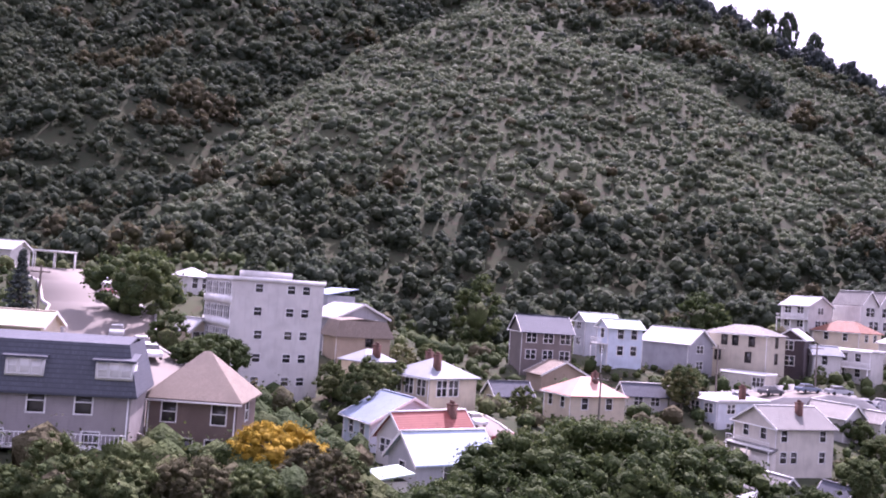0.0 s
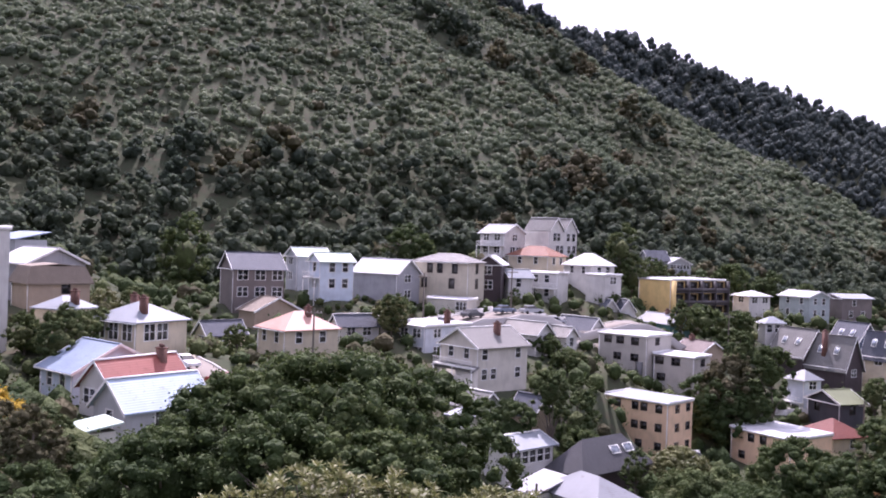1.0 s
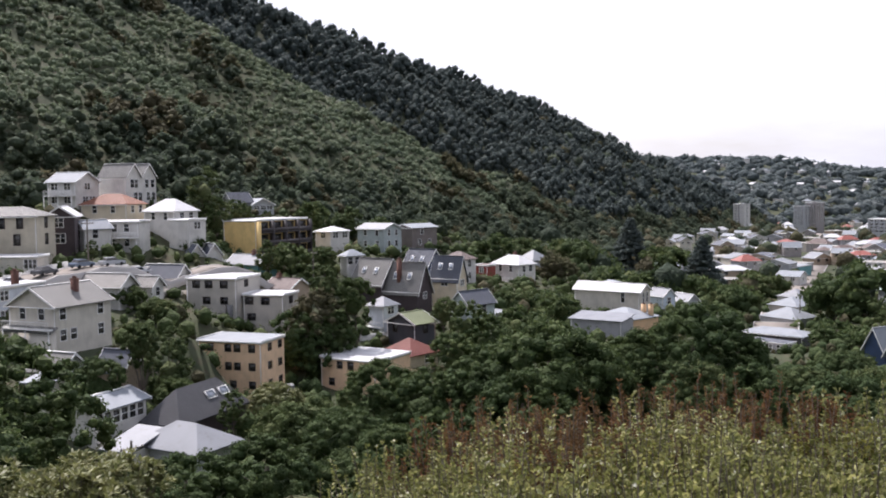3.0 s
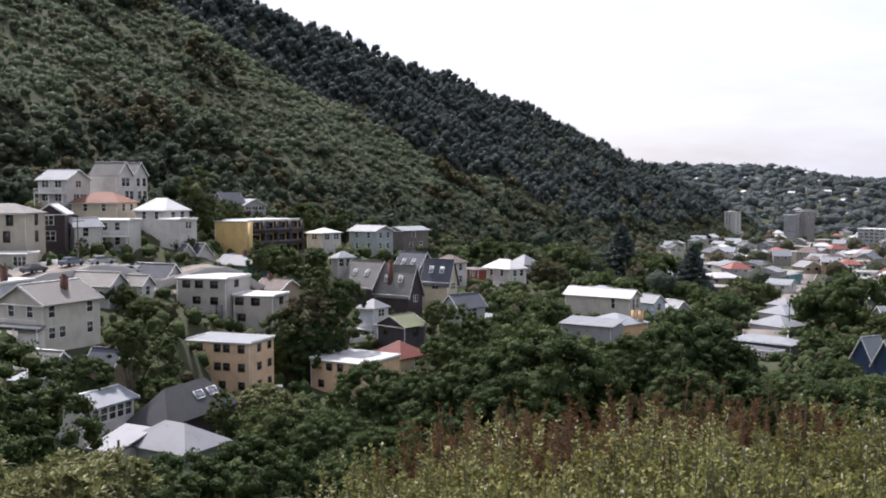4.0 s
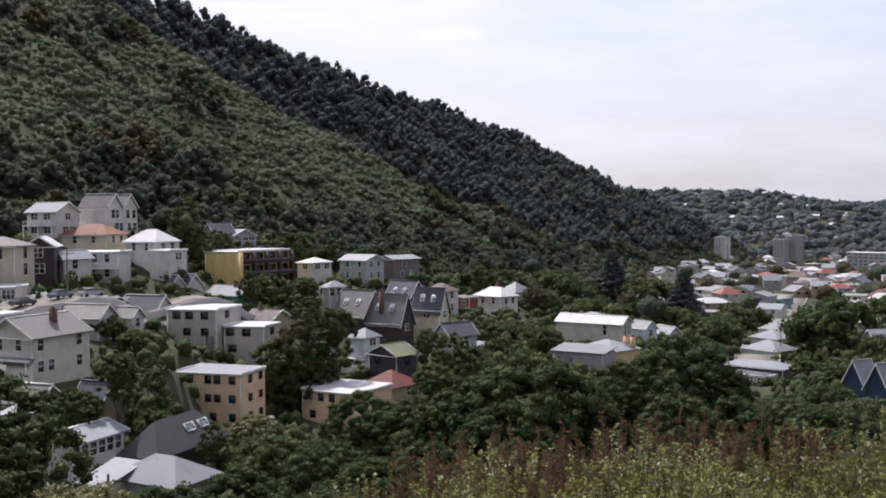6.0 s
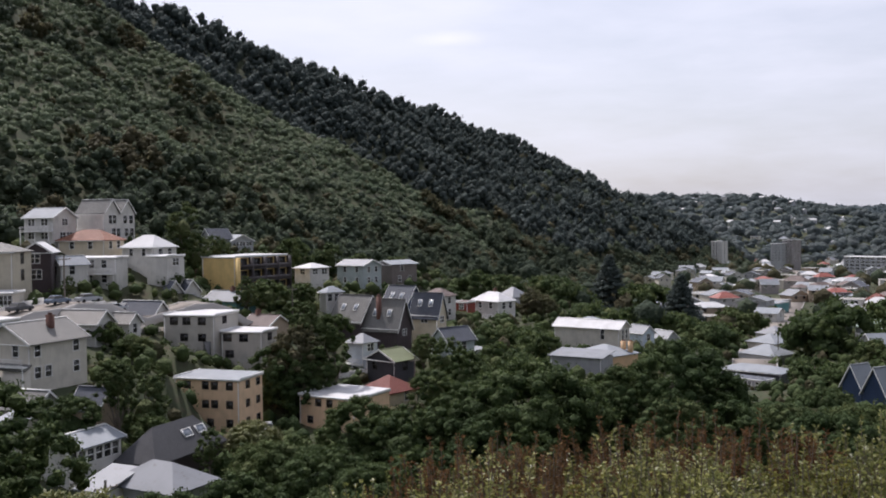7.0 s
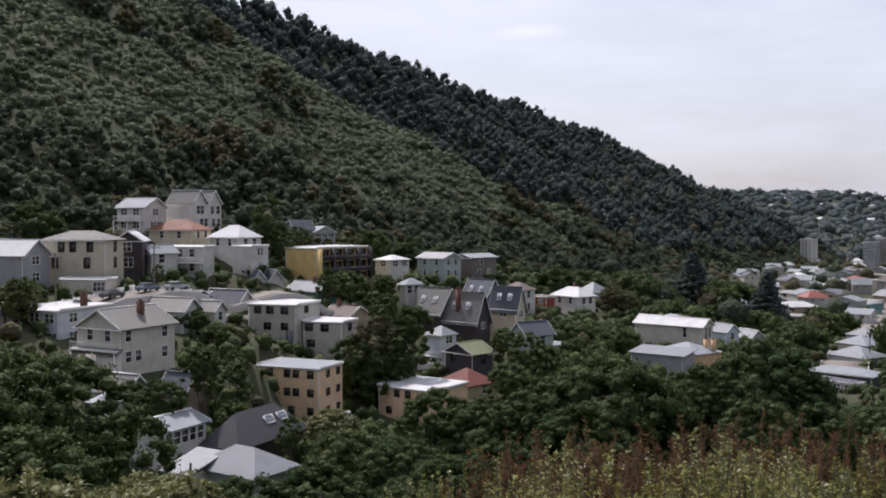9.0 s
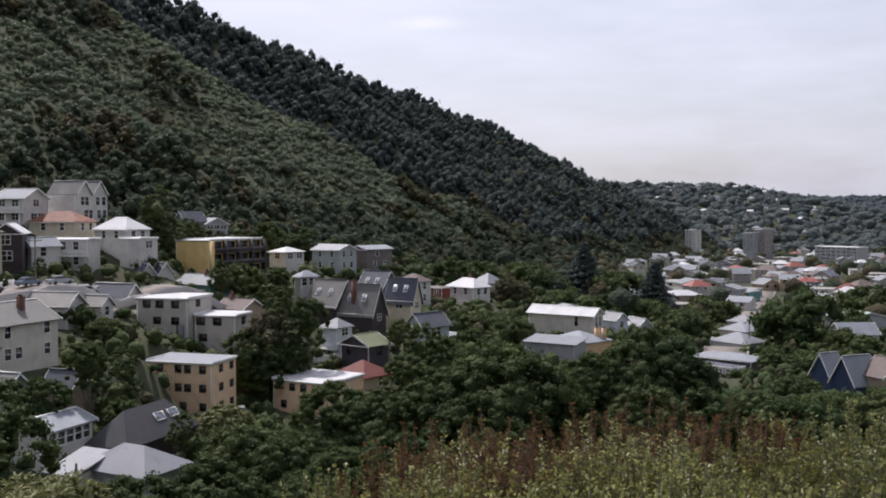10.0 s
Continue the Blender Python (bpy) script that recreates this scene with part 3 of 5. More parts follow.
plan("pale_green_house", "house with a pale green roof", 258.5, 102.8, -30.2, -123, 10.1, 13.8, 1.5, roof="gable_x", rise=1.6, wall="light_grey", cover="green_iron")
plan("navy_gable_house", "navy gabled house with white barge boards", 153.9, 66.1, -27.7, -107, 3.7, 3.5, 0.9, roof="gable_y", rise=3.2, wall="navy", cover="pale_iron")
plan("navy_gable_house", "navy house with a steep white-trimmed gable", 142.3, 56.9, -26.4, -110, 4.3, 5.0, 1.0, roof="gable_y", rise=3.6, wall="navy", cover="pale_iron")
plan("brown_roof_house", "house with a brown tiled roof", 144.5, 52.9, -26.1, -112, 4.0, 6.7, 1.8, roof="gable_x", rise=2.4, wall="tan", cover="brown_tile")
plan("black_front_house", "dark shopfront house with a white parapet and pale roof", 194.7, 106.9, -36.6, -84, 14.0, 7.0, 3.3, roof="hip", rise=1.0, wall="charcoal", cover="pale_iron", front=[".3 .6"], white_fascia=1)
plan("pale_villa", "pale grey villa with a low hip roof", 178.6, 99.2, -34.7, -92, 8.6, 3.0, 2.0, roof="flat", wall="grey_stucco", cover="slate", front=[".2 .5 .8"])
plan("pale_villa", "pale roofed villa along the valley street", 226.3, 121.3, -35.9, -97, 10.6, 9.2, 1.8, roof="hip", rise=2.2, wall="light_grey", cover="pale_iron")
plan("pale_villa", "pale roofed villa along the valley street", 257.7, 136.9, -36.9, -97, 9.7, 9.8, 1.7, roof="hip", rise=2.2, wall="white_paint", cover="pale_iron")
plan("pale_villa", "white villa with a grey roof along the valley street", 288.4, 151.9, -38.0, -97, 8.4, 8.6, 1.5, roof="hip", rise=2.2, wall="white_paint", cover="grey_iron")
plan("red_roof_shop", "long shop with a red roof", 376.9, 205.7, -41.5, -97, 13.2, 13.5, 1.7, roof="hip", rise=2.4, wall="light_grey", cover="red_iron")
plan("teal_shop", "teal two-storey shop with a flat roof", 395.5, 211.7, -42.2, -87, 14.9, 12.0, 5.9, roof="flat", wall="teal", cover="pale_iron", front=[".2 .4 .6 .8", ".2 .4 .6 .8"])
plan("red_roof_shop", "house with an orange-red roof in the valley", 402.7, 165.0, -36.1, -103, 9.0, 6.4, 2.4, roof="hip", rise=3, wall="tan", cover="red_tile")
plan("white_point_tower", "white twelve-storey point tower block", 891.8, 532.3, -58.2, -89, 12.4, 12.6, 39.0, roof="flat", wall="white_paint", cover="grey_iron", front=[".22 .5"]*12, right=[".5"]*12, ww=2.2, wh=1.5, storey=2.9, plant=1)
plan("pale_tower_block", "pale grey apartment tower with balcony bands", 962.5, 500.9, -58.0, -98, 13.0, 13.0, 35.2, roof="flat", wall="light_grey", cover="grey_iron", front=[".2 .5 .8"]*7, right=[".3 .7"]*7, ww=2.6, wh=1.4, storey=2.9)
plan("grey_tower_block", "grey and brown apartment tower block", 972.7, 491.8, -58.0, -98, 13.0, 15.0, 38.9, roof="flat", wall="taupe", cover="grey_iron", front=[".15 .38 .62 .85"]*8, right=[".3 .7"]*8, ww=1.6, wh=1.6, storey=2.9, plant=1)
plan("long_pale_block", "long pale flat-roofed block in the valley", 830.6, 346.6, -60.0, -100, 42.0, 16.0, 29.2, roof="flat", wall="light_grey", cover="white_iron", front=[".08 .2 .32 .44 .56 .68 .8 .92"]*4, ww=3.4, wh=1.6, storey=3.1)

g = np.random.default_rng(77)
for k in range(270):
    az, r = radians(g.uniform(54, 76)), 350 * (4.2 ** (k / 269)) * g.uniform(.97, 1.03)
    if az < radians(57) and r > 800:
        az += radians(6)
    if r < 450 and 62 < math.degrees(az) < 66:
        continue
    plan("valley_house", ("cream", "beige", "pale grey", "grey", "tan", "white", "taupe")[k % 7] + " house with a " + ("white iron", "pale grey iron", "grey iron", "brown tiled" if k % 12 < 6 else "red iron", "pale tiled", "dark tiled")[k % 6] + " roof in the valley",
         round(r * math.sin(az), 1), round(r * math.cos(az), 1), round(-38 - (r - 350) * .016, 1), float(g.integers(0, 90)) - 100, round(g.uniform(8, 14), 1), round(g.uniform(7, 10), 1),
         round(float(g.choice([3.4, 5.6, 6.2])), 1), roof=("hip", "gable_x", "gable_y", "hip", "flat", "gable_y")[k % 6], rise=round(g.uniform(1.6, 3), 1),
         wall=("cream_white", "beige", "light_grey", "grey_stucco", "tan", "white_paint", "taupe")[k % 7], cover=("white_iron", "pale_iron", "grey_iron", "brown_tile" if k % 12 < 6 else "red_iron", "pale_tile", "slate")[k % 6],
         front=[".25 .7"], right=[".5"], ww=1.5, wh=1.4, group="valley houses")

# ---- ground ----
# crest lines of the hill and its spurs: x, y, z
CRESTS = (
    (((-420, 560, 195), (-160, 600, 215), (-30, 640, 226), (109, 644, 214), (172, 656, 196), (240, 679, 175), (390, 668, 148), (432, 671, 134), (535, 678, 116), (614, 690, 105),
      (691, 700, 96), (770, 704, 80), (840, 700, 59), (890, 702, 38), (960, 690, 28), (975, 641, 1), (960, 590, -33)), 0.68, 18),
    (((235, 600, 150), (240, 506, 102), (280, 499, 83), (313, 488, 66), (339, 483, 51), (380, 471, 32), (421, 462, 17), (459, 446, -5), (489, 428, -25)), 0.66, 8),
    (((-30, 630, 198), (-18, 560, 178), (-5, 480, 147), (51, 467, 134), (78, 453, 112), (99, 429, 89), (109, 406, 70), (118, 361, 44), (118, 324, 29)), 0.62, 10),
    (((1200, 1060, 46), (1467, 1043, 46), (1724, 1013, 52), (2039, 1064, 38), (2361, 1089, 30), (3374, 1255, 50), (4300, 1000, 60)), 0.2, 60),
)
PADS = [(0, 0, -1.75), (0, -40, -4), (-60, -60, -12), (60, -60, -12), (13, 9, -5.2), (20, 14, -8.0), (7, 12, -6.2), (2, 12, -6.5), (-8, 12, -6.5), (3, 22, -11), (-10, 25, -12), (12, 20, -11), (20, 26, -15.5), (12, 33, -17), (24, 42, -21), (-4, 38, -16), (-20, 36, -14.5), (34, 22, -14), (9, 51, -17), (-18, 48, -14.5), (-14, 68, -14),
        (43, 61, -25), (65, 59, -26), (79, 52, -26), (32, 35, -20), (45, 28, -18), (30, 60, -24), (58, 45, -24), (60, 116, -30.5), (72, 117, -31.5), (82, 110, -31.5), (66, 106, -30), (95, 108, -32), (112, 108, -32), (52, 98, -27), (100, 116, -31.5), (110, 80, -31), (140, 85, -32), (262, 200, -32), (236, 109, -33),
        (-70, 144, -0.5), (-59, 138, -2.5), (-43, 96, -8), (-31.4, 86.5, -9.8), (-54, 118, -5), (300, 190, -38), (420, 240, -44), (700, 350, -50), (900, 500, -53), (1500, 600, -58),
        (2600, 300, -60), (3500, -500, -60), (600, 100, -45), (-200, 250, 12), (-60, 235, 4), (60, 235, 0), (120, 255, -2), (200, 262, -14), (300, 300, -24), (480, 400, -38),
        (-300, -300, -30), (300, -300, -40), (0, -1500, -60), (-1500, 0, 0), (-1500, 1500, 40)]
PADS += [(33, 144, -12.2), (41, 144, -12.3), (48, 148, -12.1), (55, 153, -11.7), (60, 153, -11.6), (72, 156, -12.2), (80, 155, -13), (66, 136, -19.6), (57, 122.6, -19.4)]
PADS += [(p[2], p[3], p[4] - 0.15) for p in PLANS]
PA = np.array(PADS, float)


def base_height(x, y):
    d2 = (x[:, None] - PA[None, :, 0]) ** 2 + (y[:, None] - PA[None, :, 1]) ** 2
    w = 1 / (d2 + 12.0) ** 2
    return (w * PA[None, :, 2]).sum(1) / w.sum(1)


def crest_heights(x, y):
    """Height of each hill at the points, one row a hill."""
    res = []
    for pts, slope, wide in CRESTS:
        best = np.full(x.shape, -1e9)
        for a, b in zip(pts, pts[1:]):
            ex, ey = b[0] - a[0], b[1] - a[1]
            k = np.clip(((x - a[0]) * ex + (y - a[1]) * ey) / (ex * ex + ey * ey), 0, 1)
            d = np.hypot(x - a[0] - k * ex, y - a[1] - k * ey)
            best = np.maximum(best, a[2] + k * (b[2] - a[2]) - slope * (np.sqrt(d * d + wide * wide) - wide))
        res.append(best)
    return np.array(res)


def ripple(x, y, scale, seed):
    g = np.random.default_rng(seed)
    s = np.zeros_like(x)
    for k in range(7):
        a, f, p = g.random() * 6.28, (0.6 + 0.9 * g.random()) / scale, g.random() * 6.28
        s += np.sin((x * math.cos(a) + y * math.sin(a)) * f * 6.28 + p + 1.5 * np.sin((y * math.cos(a) - x * math.sin(a)) * f * 3 + p))
    return s / 4


def ground_height(x, y):
    x, y = np.atleast_1d(np.asarray(x, float)), np.atleast_1d(np.asarray(y, float))
    b = base_height(x, y)
    h = crest_heights(x, y).max(0)
    up = np.clip((h - b) / 25, 0, 1)
    h = h + up * (5.0 * ripple(x, y, 95, 3) + 2.0 * ripple(x, y, 36, 4))
    return np.maximum(b, h) + 1.5 * np.exp(-np.abs(b - h) / 3)


def gz(x, y):
    return float(ground_height(x, y)[0])


ang = np.concatenate([np.arange(-40, 80, 0.6), np.arange(80, 320, 5.0)])
rad = np.concatenate([[0.0, 2, 4, 6, 8], np.geomspace(10, 4700, 210)])
AA, RR = np.meshgrid(np.radians(ang), rad)
gx, gy = (RR * np.sin(AA)).ravel(), (RR * np.cos(AA)).ravel()
gh = np.concatenate([ground_height(gx[i:i + 4000], gy[i:i + 4000]) for i in range(0, len(gx), 4000)])
na = len(ang)
gq = [(i * na + (j + 1) % na, i * na + j, (i + 1) * na + j, (i + 1) * na + (j + 1) % na) for i in range(len(rad) - 1) for j in range(na)]
me = mesh_np("ground", np.stack([gx, gy, gh], 1), gq, GROUND)
me.polygons.foreach_set("use_smooth", np.ones(len(me.polygons), bool))
tagged(new("ground", me), "hillside and valley ground with dark soil and grass", "ground", kind="structure")


# ---- bush on the hill ----
def scatter(x0, x1, y0, y1, step, seed):
    g = np.random.default_rng(seed)
    xs, ys = np.meshgrid(np.arange(x0, x1, step), np.arange(y0, y1, step))
    xs, ys = xs.ravel() + g.uniform(-.55, .55, xs.size) * step, ys.ravel() + g.uniform(-.55, .55, ys.size) * step
    return xs, ys, g


def in_view(x, y):
    a = np.degrees(np.arctan2(x, y))
    return (a > -38) & (a < 78)


HOUSE_XY = np.array([(p[2], p[3]) for p in PLANS])
STUFF = {k: [] for k in ("scrub", "bush", "autumn", "pine")}


def hill_points(x0, x1, y0, y1, step, seed):
    x, y, g = scatter(x0, x1, y0, y1, step, seed)
    keep = in_view(x, y)
    x, y = x[keep], y[keep]
    ch = crest_heights(x, y)[:3]
    b = base_height(x, y)
    own, top = ch.argmax(0), ch.max(0)
    ok = (top > b - np.where(x > 620, 3, 15)) & (y < 715)
    ok &= ((x[:, None] - HOUSE_XY[None, :, 0]) ** 2 + (y[:, None] - HOUSE_XY[None, :, 1]) ** 2).min(1) > 81
    far = crest_heights(x * 1.03, y * 1.03)[:3]
    ok &= (far[own, np.arange(len(x))] > top - 4)  # leave the lee side of the crests bare
    x, y, b, own, top = x[ok], y[ok], b[ok], own[ok], top[ok]
    z = np.concatenate([ground_height(x[i:i + 4000], y[i:i + 4000]) for i in range(0, len(x), 4000)])
    rise, patch = top - b, ripple(x, y, 70, 11)
    pines = (own == 0) & (x > 95) & (y > np.where(x < 245, 596, 514 - (x - 245) * .3)) & ~(rise < 18)
    forest = ~pines & ((rise < 32 + 18 * patch) | ((own == 0) & ((x < -20 + 20 * patch) | (patch > .1))))
    return x, y, z, patch, pines, forest, g


def add_scrub(x0, x1, y0, y1, step, seed):
    """Low shrubs of uneven size in drifts, many with a second smaller lobe."""
    x, y, z, patch, pines, forest, g = hill_points(x0, x1, y0, y1, step, seed)
    drift = ripple(x, y, 17, 5)
    for i in np.nonzero(~pines & (~forest | (g.random(len(x)) < .22)))[0]:
        s = step * (0.36 + 0.6 * g.random() ** 2.4 + 0.14 * max(drift[i], 0))
        kind = "bush" if forest[i] or g.random() < 0.16 + 0.12 * drift[i] else "autumn" if g.random() < .03 else "scrub"
        for k in range(1 if s < step * .55 else 2):
            q, a = s * (1, .7)[k], g.random() * 6.28
            STUFF[kind].append((x[i] + k * .9 * s * math.cos(a), y[i] + k * .9 * s * math.sin(a), z[i] + q * .2, q, q * g.uniform(.75, 1.2), q * g.uniform(.7, 1.15), step * .2))


def add_trees(x0, x1, y0, y1, step, seed):
    """Larger crowns, each a dome of several uneven lobes."""
    x, y, z, patch, pines, forest, g = hill_points(x0, x1, y0, y1, step, seed)
    for i in np.nonzero(pines | forest)[0]:
        w = step * (0.55 + 0.55 * g.random() ** 1.6)
        tall = g.uniform(1.1, 1.6) if pines[i] else g.uniform(.8, 1.5)
        kind = "pine" if pines[i] else "autumn" if patch[i] + 1.3 * (g.random() - .5) > 0.75 else "bush"
        n = 6 if pines[i] else 7
        for k in range(n):
            a, up = k * 2.4 + g.random(), (k / (n - 1)) ** .8
            rho = w * .62 * math.sqrt(max(0, 1 - up * up * (1.05 if not pines[i] else .9))) * g.uniform(.65, 1.1)
            s = w * (g.uniform(.36, .56) if pines[i] else g.uniform(.3, .5)) * (1 - .2 * up)
            STUFF[kind].append((x[i] + rho * math.cos(a), y[i] + rho * math.sin(a), z[i] + w * tall * (.12 + .75 * up), s, s * g.uniform(.8, 1.2), s * g.uniform(.75, 1.1) * (1.3 if pines[i] else 1), w * .15))


add_scrub(-300, 420, 215, 420, 3.2, 21)
add_scrub(-300, 420, 420, 640, 4.0, 22)
add_scrub(420, 1000, 380, 640, 5.0, 23)
add_trees(-300, 520, 205, 430, 7.4, 25)
add_trees(-340, 340, 430, 715, 9.5, 26)
add_trees(340, 1000, 400, 715, 9.0, 27)
for kind, label in (("scrub", "olive green scrub covering the sunlit spurs"), ("bush", "dense native bush on the lower hill and gullies"),
                    ("autumn", "brownish trees mixed into the bush"), ("pine", "dark pine forest along the ridge")):
    a = np.array(STUFF[kind])
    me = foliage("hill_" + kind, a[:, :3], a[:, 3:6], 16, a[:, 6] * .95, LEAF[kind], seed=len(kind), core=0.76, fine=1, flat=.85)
    tagged(new({"scrub": "hill_scrub", "bush": "native_bush", "autumn": "autumn_bush", "pine": "pine_forest"}[kind], me), label, "woods", kind="stuff")

# far wooded hills, their aerial haze carried by the leaf colour
x, y, g = scatter(1000, 3400, 250, 1250, 23, 31)
ch = crest_heights(x, y)[3]
ok = in_view(x, y) & (ch > base_height(x, y) - 3) & (y < 1200)
x, y = x[ok], y[ok]
z = np.concatenate([ground_height(x[i:i + 4000], y[i:i + 4000]) for i in range(0, len(x), 4000)])
s = 7 + 8 * g.random(len(x))
for sel, kind, label in ((x < 2050, "far", "woods on the far hills, leaf colour tinted with haze"), (x >= 2050, "distant", "blue-green woods on the most distant hills, tinted with haze")):
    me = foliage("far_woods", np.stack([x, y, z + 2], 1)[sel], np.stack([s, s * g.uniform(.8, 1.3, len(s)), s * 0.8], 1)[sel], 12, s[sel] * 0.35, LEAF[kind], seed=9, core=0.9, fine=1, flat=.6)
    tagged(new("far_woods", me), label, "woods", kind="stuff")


# ---- houses ----
WIN = {}


def window(parent, m, w, h, frame_mat=TRIM):
    """A white-framed sash: frame with a mullion, and a pane behind it."""
    key = (round(w, 2), round(h, 2), frame_mat.name)
    if key not in WIN:
        f = min(0.1, w * 0.1)
        us = [-w / 2 - f, -w / 2]
        for k in ((-w / 6, w / 6) if w > 1.9 else (0,) if w > 1.15 else ()):
            us += [k - f * .4, k + f * .4]
        us += [w / 2, w / 2 + f]
        zs = [-f, 0, h * .5, h * .5 + f * .7, h, h + f]
        bm = bmesh.new()
        gv = [[bm.verts.new((a, -.06, b)) for b in zs] for a in us]
        for a in range(len(us) - 1):
            for b in range(len(zs) - 1):
                if a % 2 == 0 or b % 2 == 0:
                    bm.faces.new((gv[a][b], gv[a + 1][b], gv[a + 1][b + 1], gv[a][b + 1]))
        ex = bmesh.ops.extrude_face_region(bm, geom=bm.faces[:])
        bmesh.ops.translate(bm, vec=(0, .14, 0), verts=[k for k in ex["geom"] if isinstance(k, bmesh.types.BMVert)])
        bmesh.ops.recalc_face_normals(bm, faces=bm.faces)
        me = bpy.data.meshes.new("window")
        bm.to_mesh(me)
        bm.free()
        me.materials.append(frame_mat)
        WIN[key] = (me, boxes("pane", [(-w / 2, w / 2, .05, .07, 0, h)], GLASS))
    fr, pa = WIN[key]
    ob = part("window", fr, parent)
    ob.matrix_local = m
    part("pane", pa, ob)
    return ob


def wall_face(v, q, a, u, height, low, holes, gable=0.0):
    """One outer wall from point a along u, with openings (u0, u1, z0, z1) and their reveals."""
    length = math.hypot(*u)
    ux, uy = u[0] / length, u[1] / length
    nx, ny = uy, -ux

    def p(s, z, d=0.0):
        return (a[0] + ux * s - nx * d, a[1] + uy * s - ny * d, z)
    us = sorted({0.0, length, *(k for o in holes for k in o[:2])})
    zs = sorted({low, height, *(k for o in holes for k in o[2:])})
    for u0, u1 in zip(us, us[1:]):
        for z0, z1 in zip(zs, zs[1:]):
            cu, cz = (u0 + u1) / 2, (z0 + z1) / 2
            if any(o[0] < cu < o[1] and o[2] < cz < o[3] for o in holes):
                continue
            k = len(v)
            v += [p(u0, z0), p(u1, z0), p(u1, z1), p(u0, z1)]
            q.append((k, k + 1, k + 2, k + 3))
    for u0, u1, z0, z1 in holes:
        ring = ((u0, z0), (u1, z0), (u1, z1), (u0, z1))
        for (s0, t0), (s1, t1) in zip(ring, ring[1:] + ring[:1]):
            k = len(v)
            v += [p(s0, t0), p(s0, t0, .14), p(s1, t1, .14), p(s1, t1)]
            q.append((k, k + 1, k + 2, k + 3))


def build_house(name, label, x, y, z, rot, L, D, h, kw):
    house = new(name)
    house.matrix_basis = pose(x, y, z, 0, 0, rot)
    tagged(house, label, "tower block" if "tower" in name else "house", kw.get("group", ""))
    roof, rise = kw.get("roof", "gable_x"), kw.get("rise", 1.5)
    wm, cm = WALL[kw["wall"]], COVER[kw["cover"]]
    dw, dh = ((1.0, 1.4), (1.35, 1.25), (1.6, 1.3), (1.1, 1.5))[int(abs(x) * 10) % 4]
    ww, wh, storey = kw.get("ww", dw), kw.get("wh", dh), kw.get("storey", 2.75)
    fm = DARK_TRIM if kw["wall"] in ("orange", "concrete", "tan", "charcoal", "ochre", "beige") else TRIM
    v, q, wins = [], [], []
    corners = ((-L / 2, -D / 2), (L / 2, -D / 2), (L / 2, D / 2), (-L / 2, D / 2))
    for k, face in enumerate(("front", "right", "back", "left")):
        a, b = corners[k], corners[(k + 1) % 4]
        u = (b[0] - a[0], b[1] - a[1])
        ln = math.hypot(*u)
        holes = []
        lists = kw.get(face, [])
        for s, text in enumerate(lists):
            top = h - storey * (len(lists) - 1 - s) - 0.35
            z1, z0 = top, top - wh
            for fr in text.split():
                w = min(ww, ln * 0.42)
                c = min(max(float(fr) * ln, w / 2 + .15), ln - w / 2 - .15)
                if any(abs(c - (o[0] + o[1]) / 2) < w + .05 and o[2] == z0 for o in holes):
                    continue
                holes.append((c - w / 2, c + w / 2, z0, z1))
                wins.append((k, c, z0, w, a, u, ln))
        wall_face(v, q, a, u, h, -3.0, holes)
    tris = []
    if roof in ("gable_x", "gable_y"):
        ends = (((L / 2, -D / 2), (L / 2, D / 2)), ((-L / 2, D / 2), (-L / 2, -D / 2))) if roof == "gable_x" else (((-L / 2, -D / 2), (L / 2, -D / 2)), ((L / 2, D / 2), (-L / 2, D / 2)))
        for a, b in ends:
            k = len(v)
            v += [(*a, h), (*b, h), ((a[0] + b[0]) / 2, (a[1] + b[1]) / 2, h + rise - .05)]
            tris.append((k, k + 1, k + 2))
    if roof == "twin":
        for s in (-1, 1):
            k = len(v)
            v += [(L / 2, s * D / 4 - D / 4, h), (L / 2, s * D / 4 + D / 4, h), (L / 2, s * D / 4, h + rise - .05)]
            tris.append((k, k + 1, k + 2))
    part("wall", mesh_np("wall", v, q, wm, tris), house)
    for k, c, z0, w, a, u, ln in wins:
        m = Matrix.Translation((a[0] + u[0] / ln * c, a[1] + u[1] / ln * c, z0)) @ Matrix.Rotation(radians(90 * k), 4, "Z")
        window(house, m, w, wh, fm)
    o = 0.42
    X, Y, e = L / 2 + o, D / 2 + o, h + 0.12
    fascia = []
    if roof == "gable_x":
        s = rise / (D / 2)
        lo = e - s * o
        polys = [[(-X, -Y, lo), (X, -Y, lo), (X, 0, e + rise), (-X, 0, e + rise)], [(-X, 0, e + rise), (X, 0, e + rise), (X, Y, lo), (-X, Y, lo)]]
        fascia = [[(sx * X, -Y, lo), (sx * X, 0, e + rise), (sx * X, Y, lo)] for sx in (-1, 1)]
    elif roof == "gable_y":
        s = rise / (L / 2)
        lo = e - s * o
        polys = [[(-X, -Y, lo), (0, -Y, e + rise), (0, Y, e + rise), (-X, Y, lo)], [(0, -Y, e + rise), (X, -Y, lo), (X, Y, lo), (0, Y, e + rise)]]
        fascia = [[(-X, sy * Y, lo), (0, sy * Y, e + rise), (X, sy * Y, lo)] for sy in (-1, 1)]
    elif roof == "twin":
        polys = []
        for c in (-D / 4, D / 4):
            polys += [[(-X, c - D / 4 - .1, e), (X, c - D / 4 - .1, e), (X, c, e + rise), (-X, c, e + rise)], [(-X, c, e + rise), (X, c, e + rise), (X, c + D / 4 + .1, e), (-X, c + D / 4 + .1, e)]]
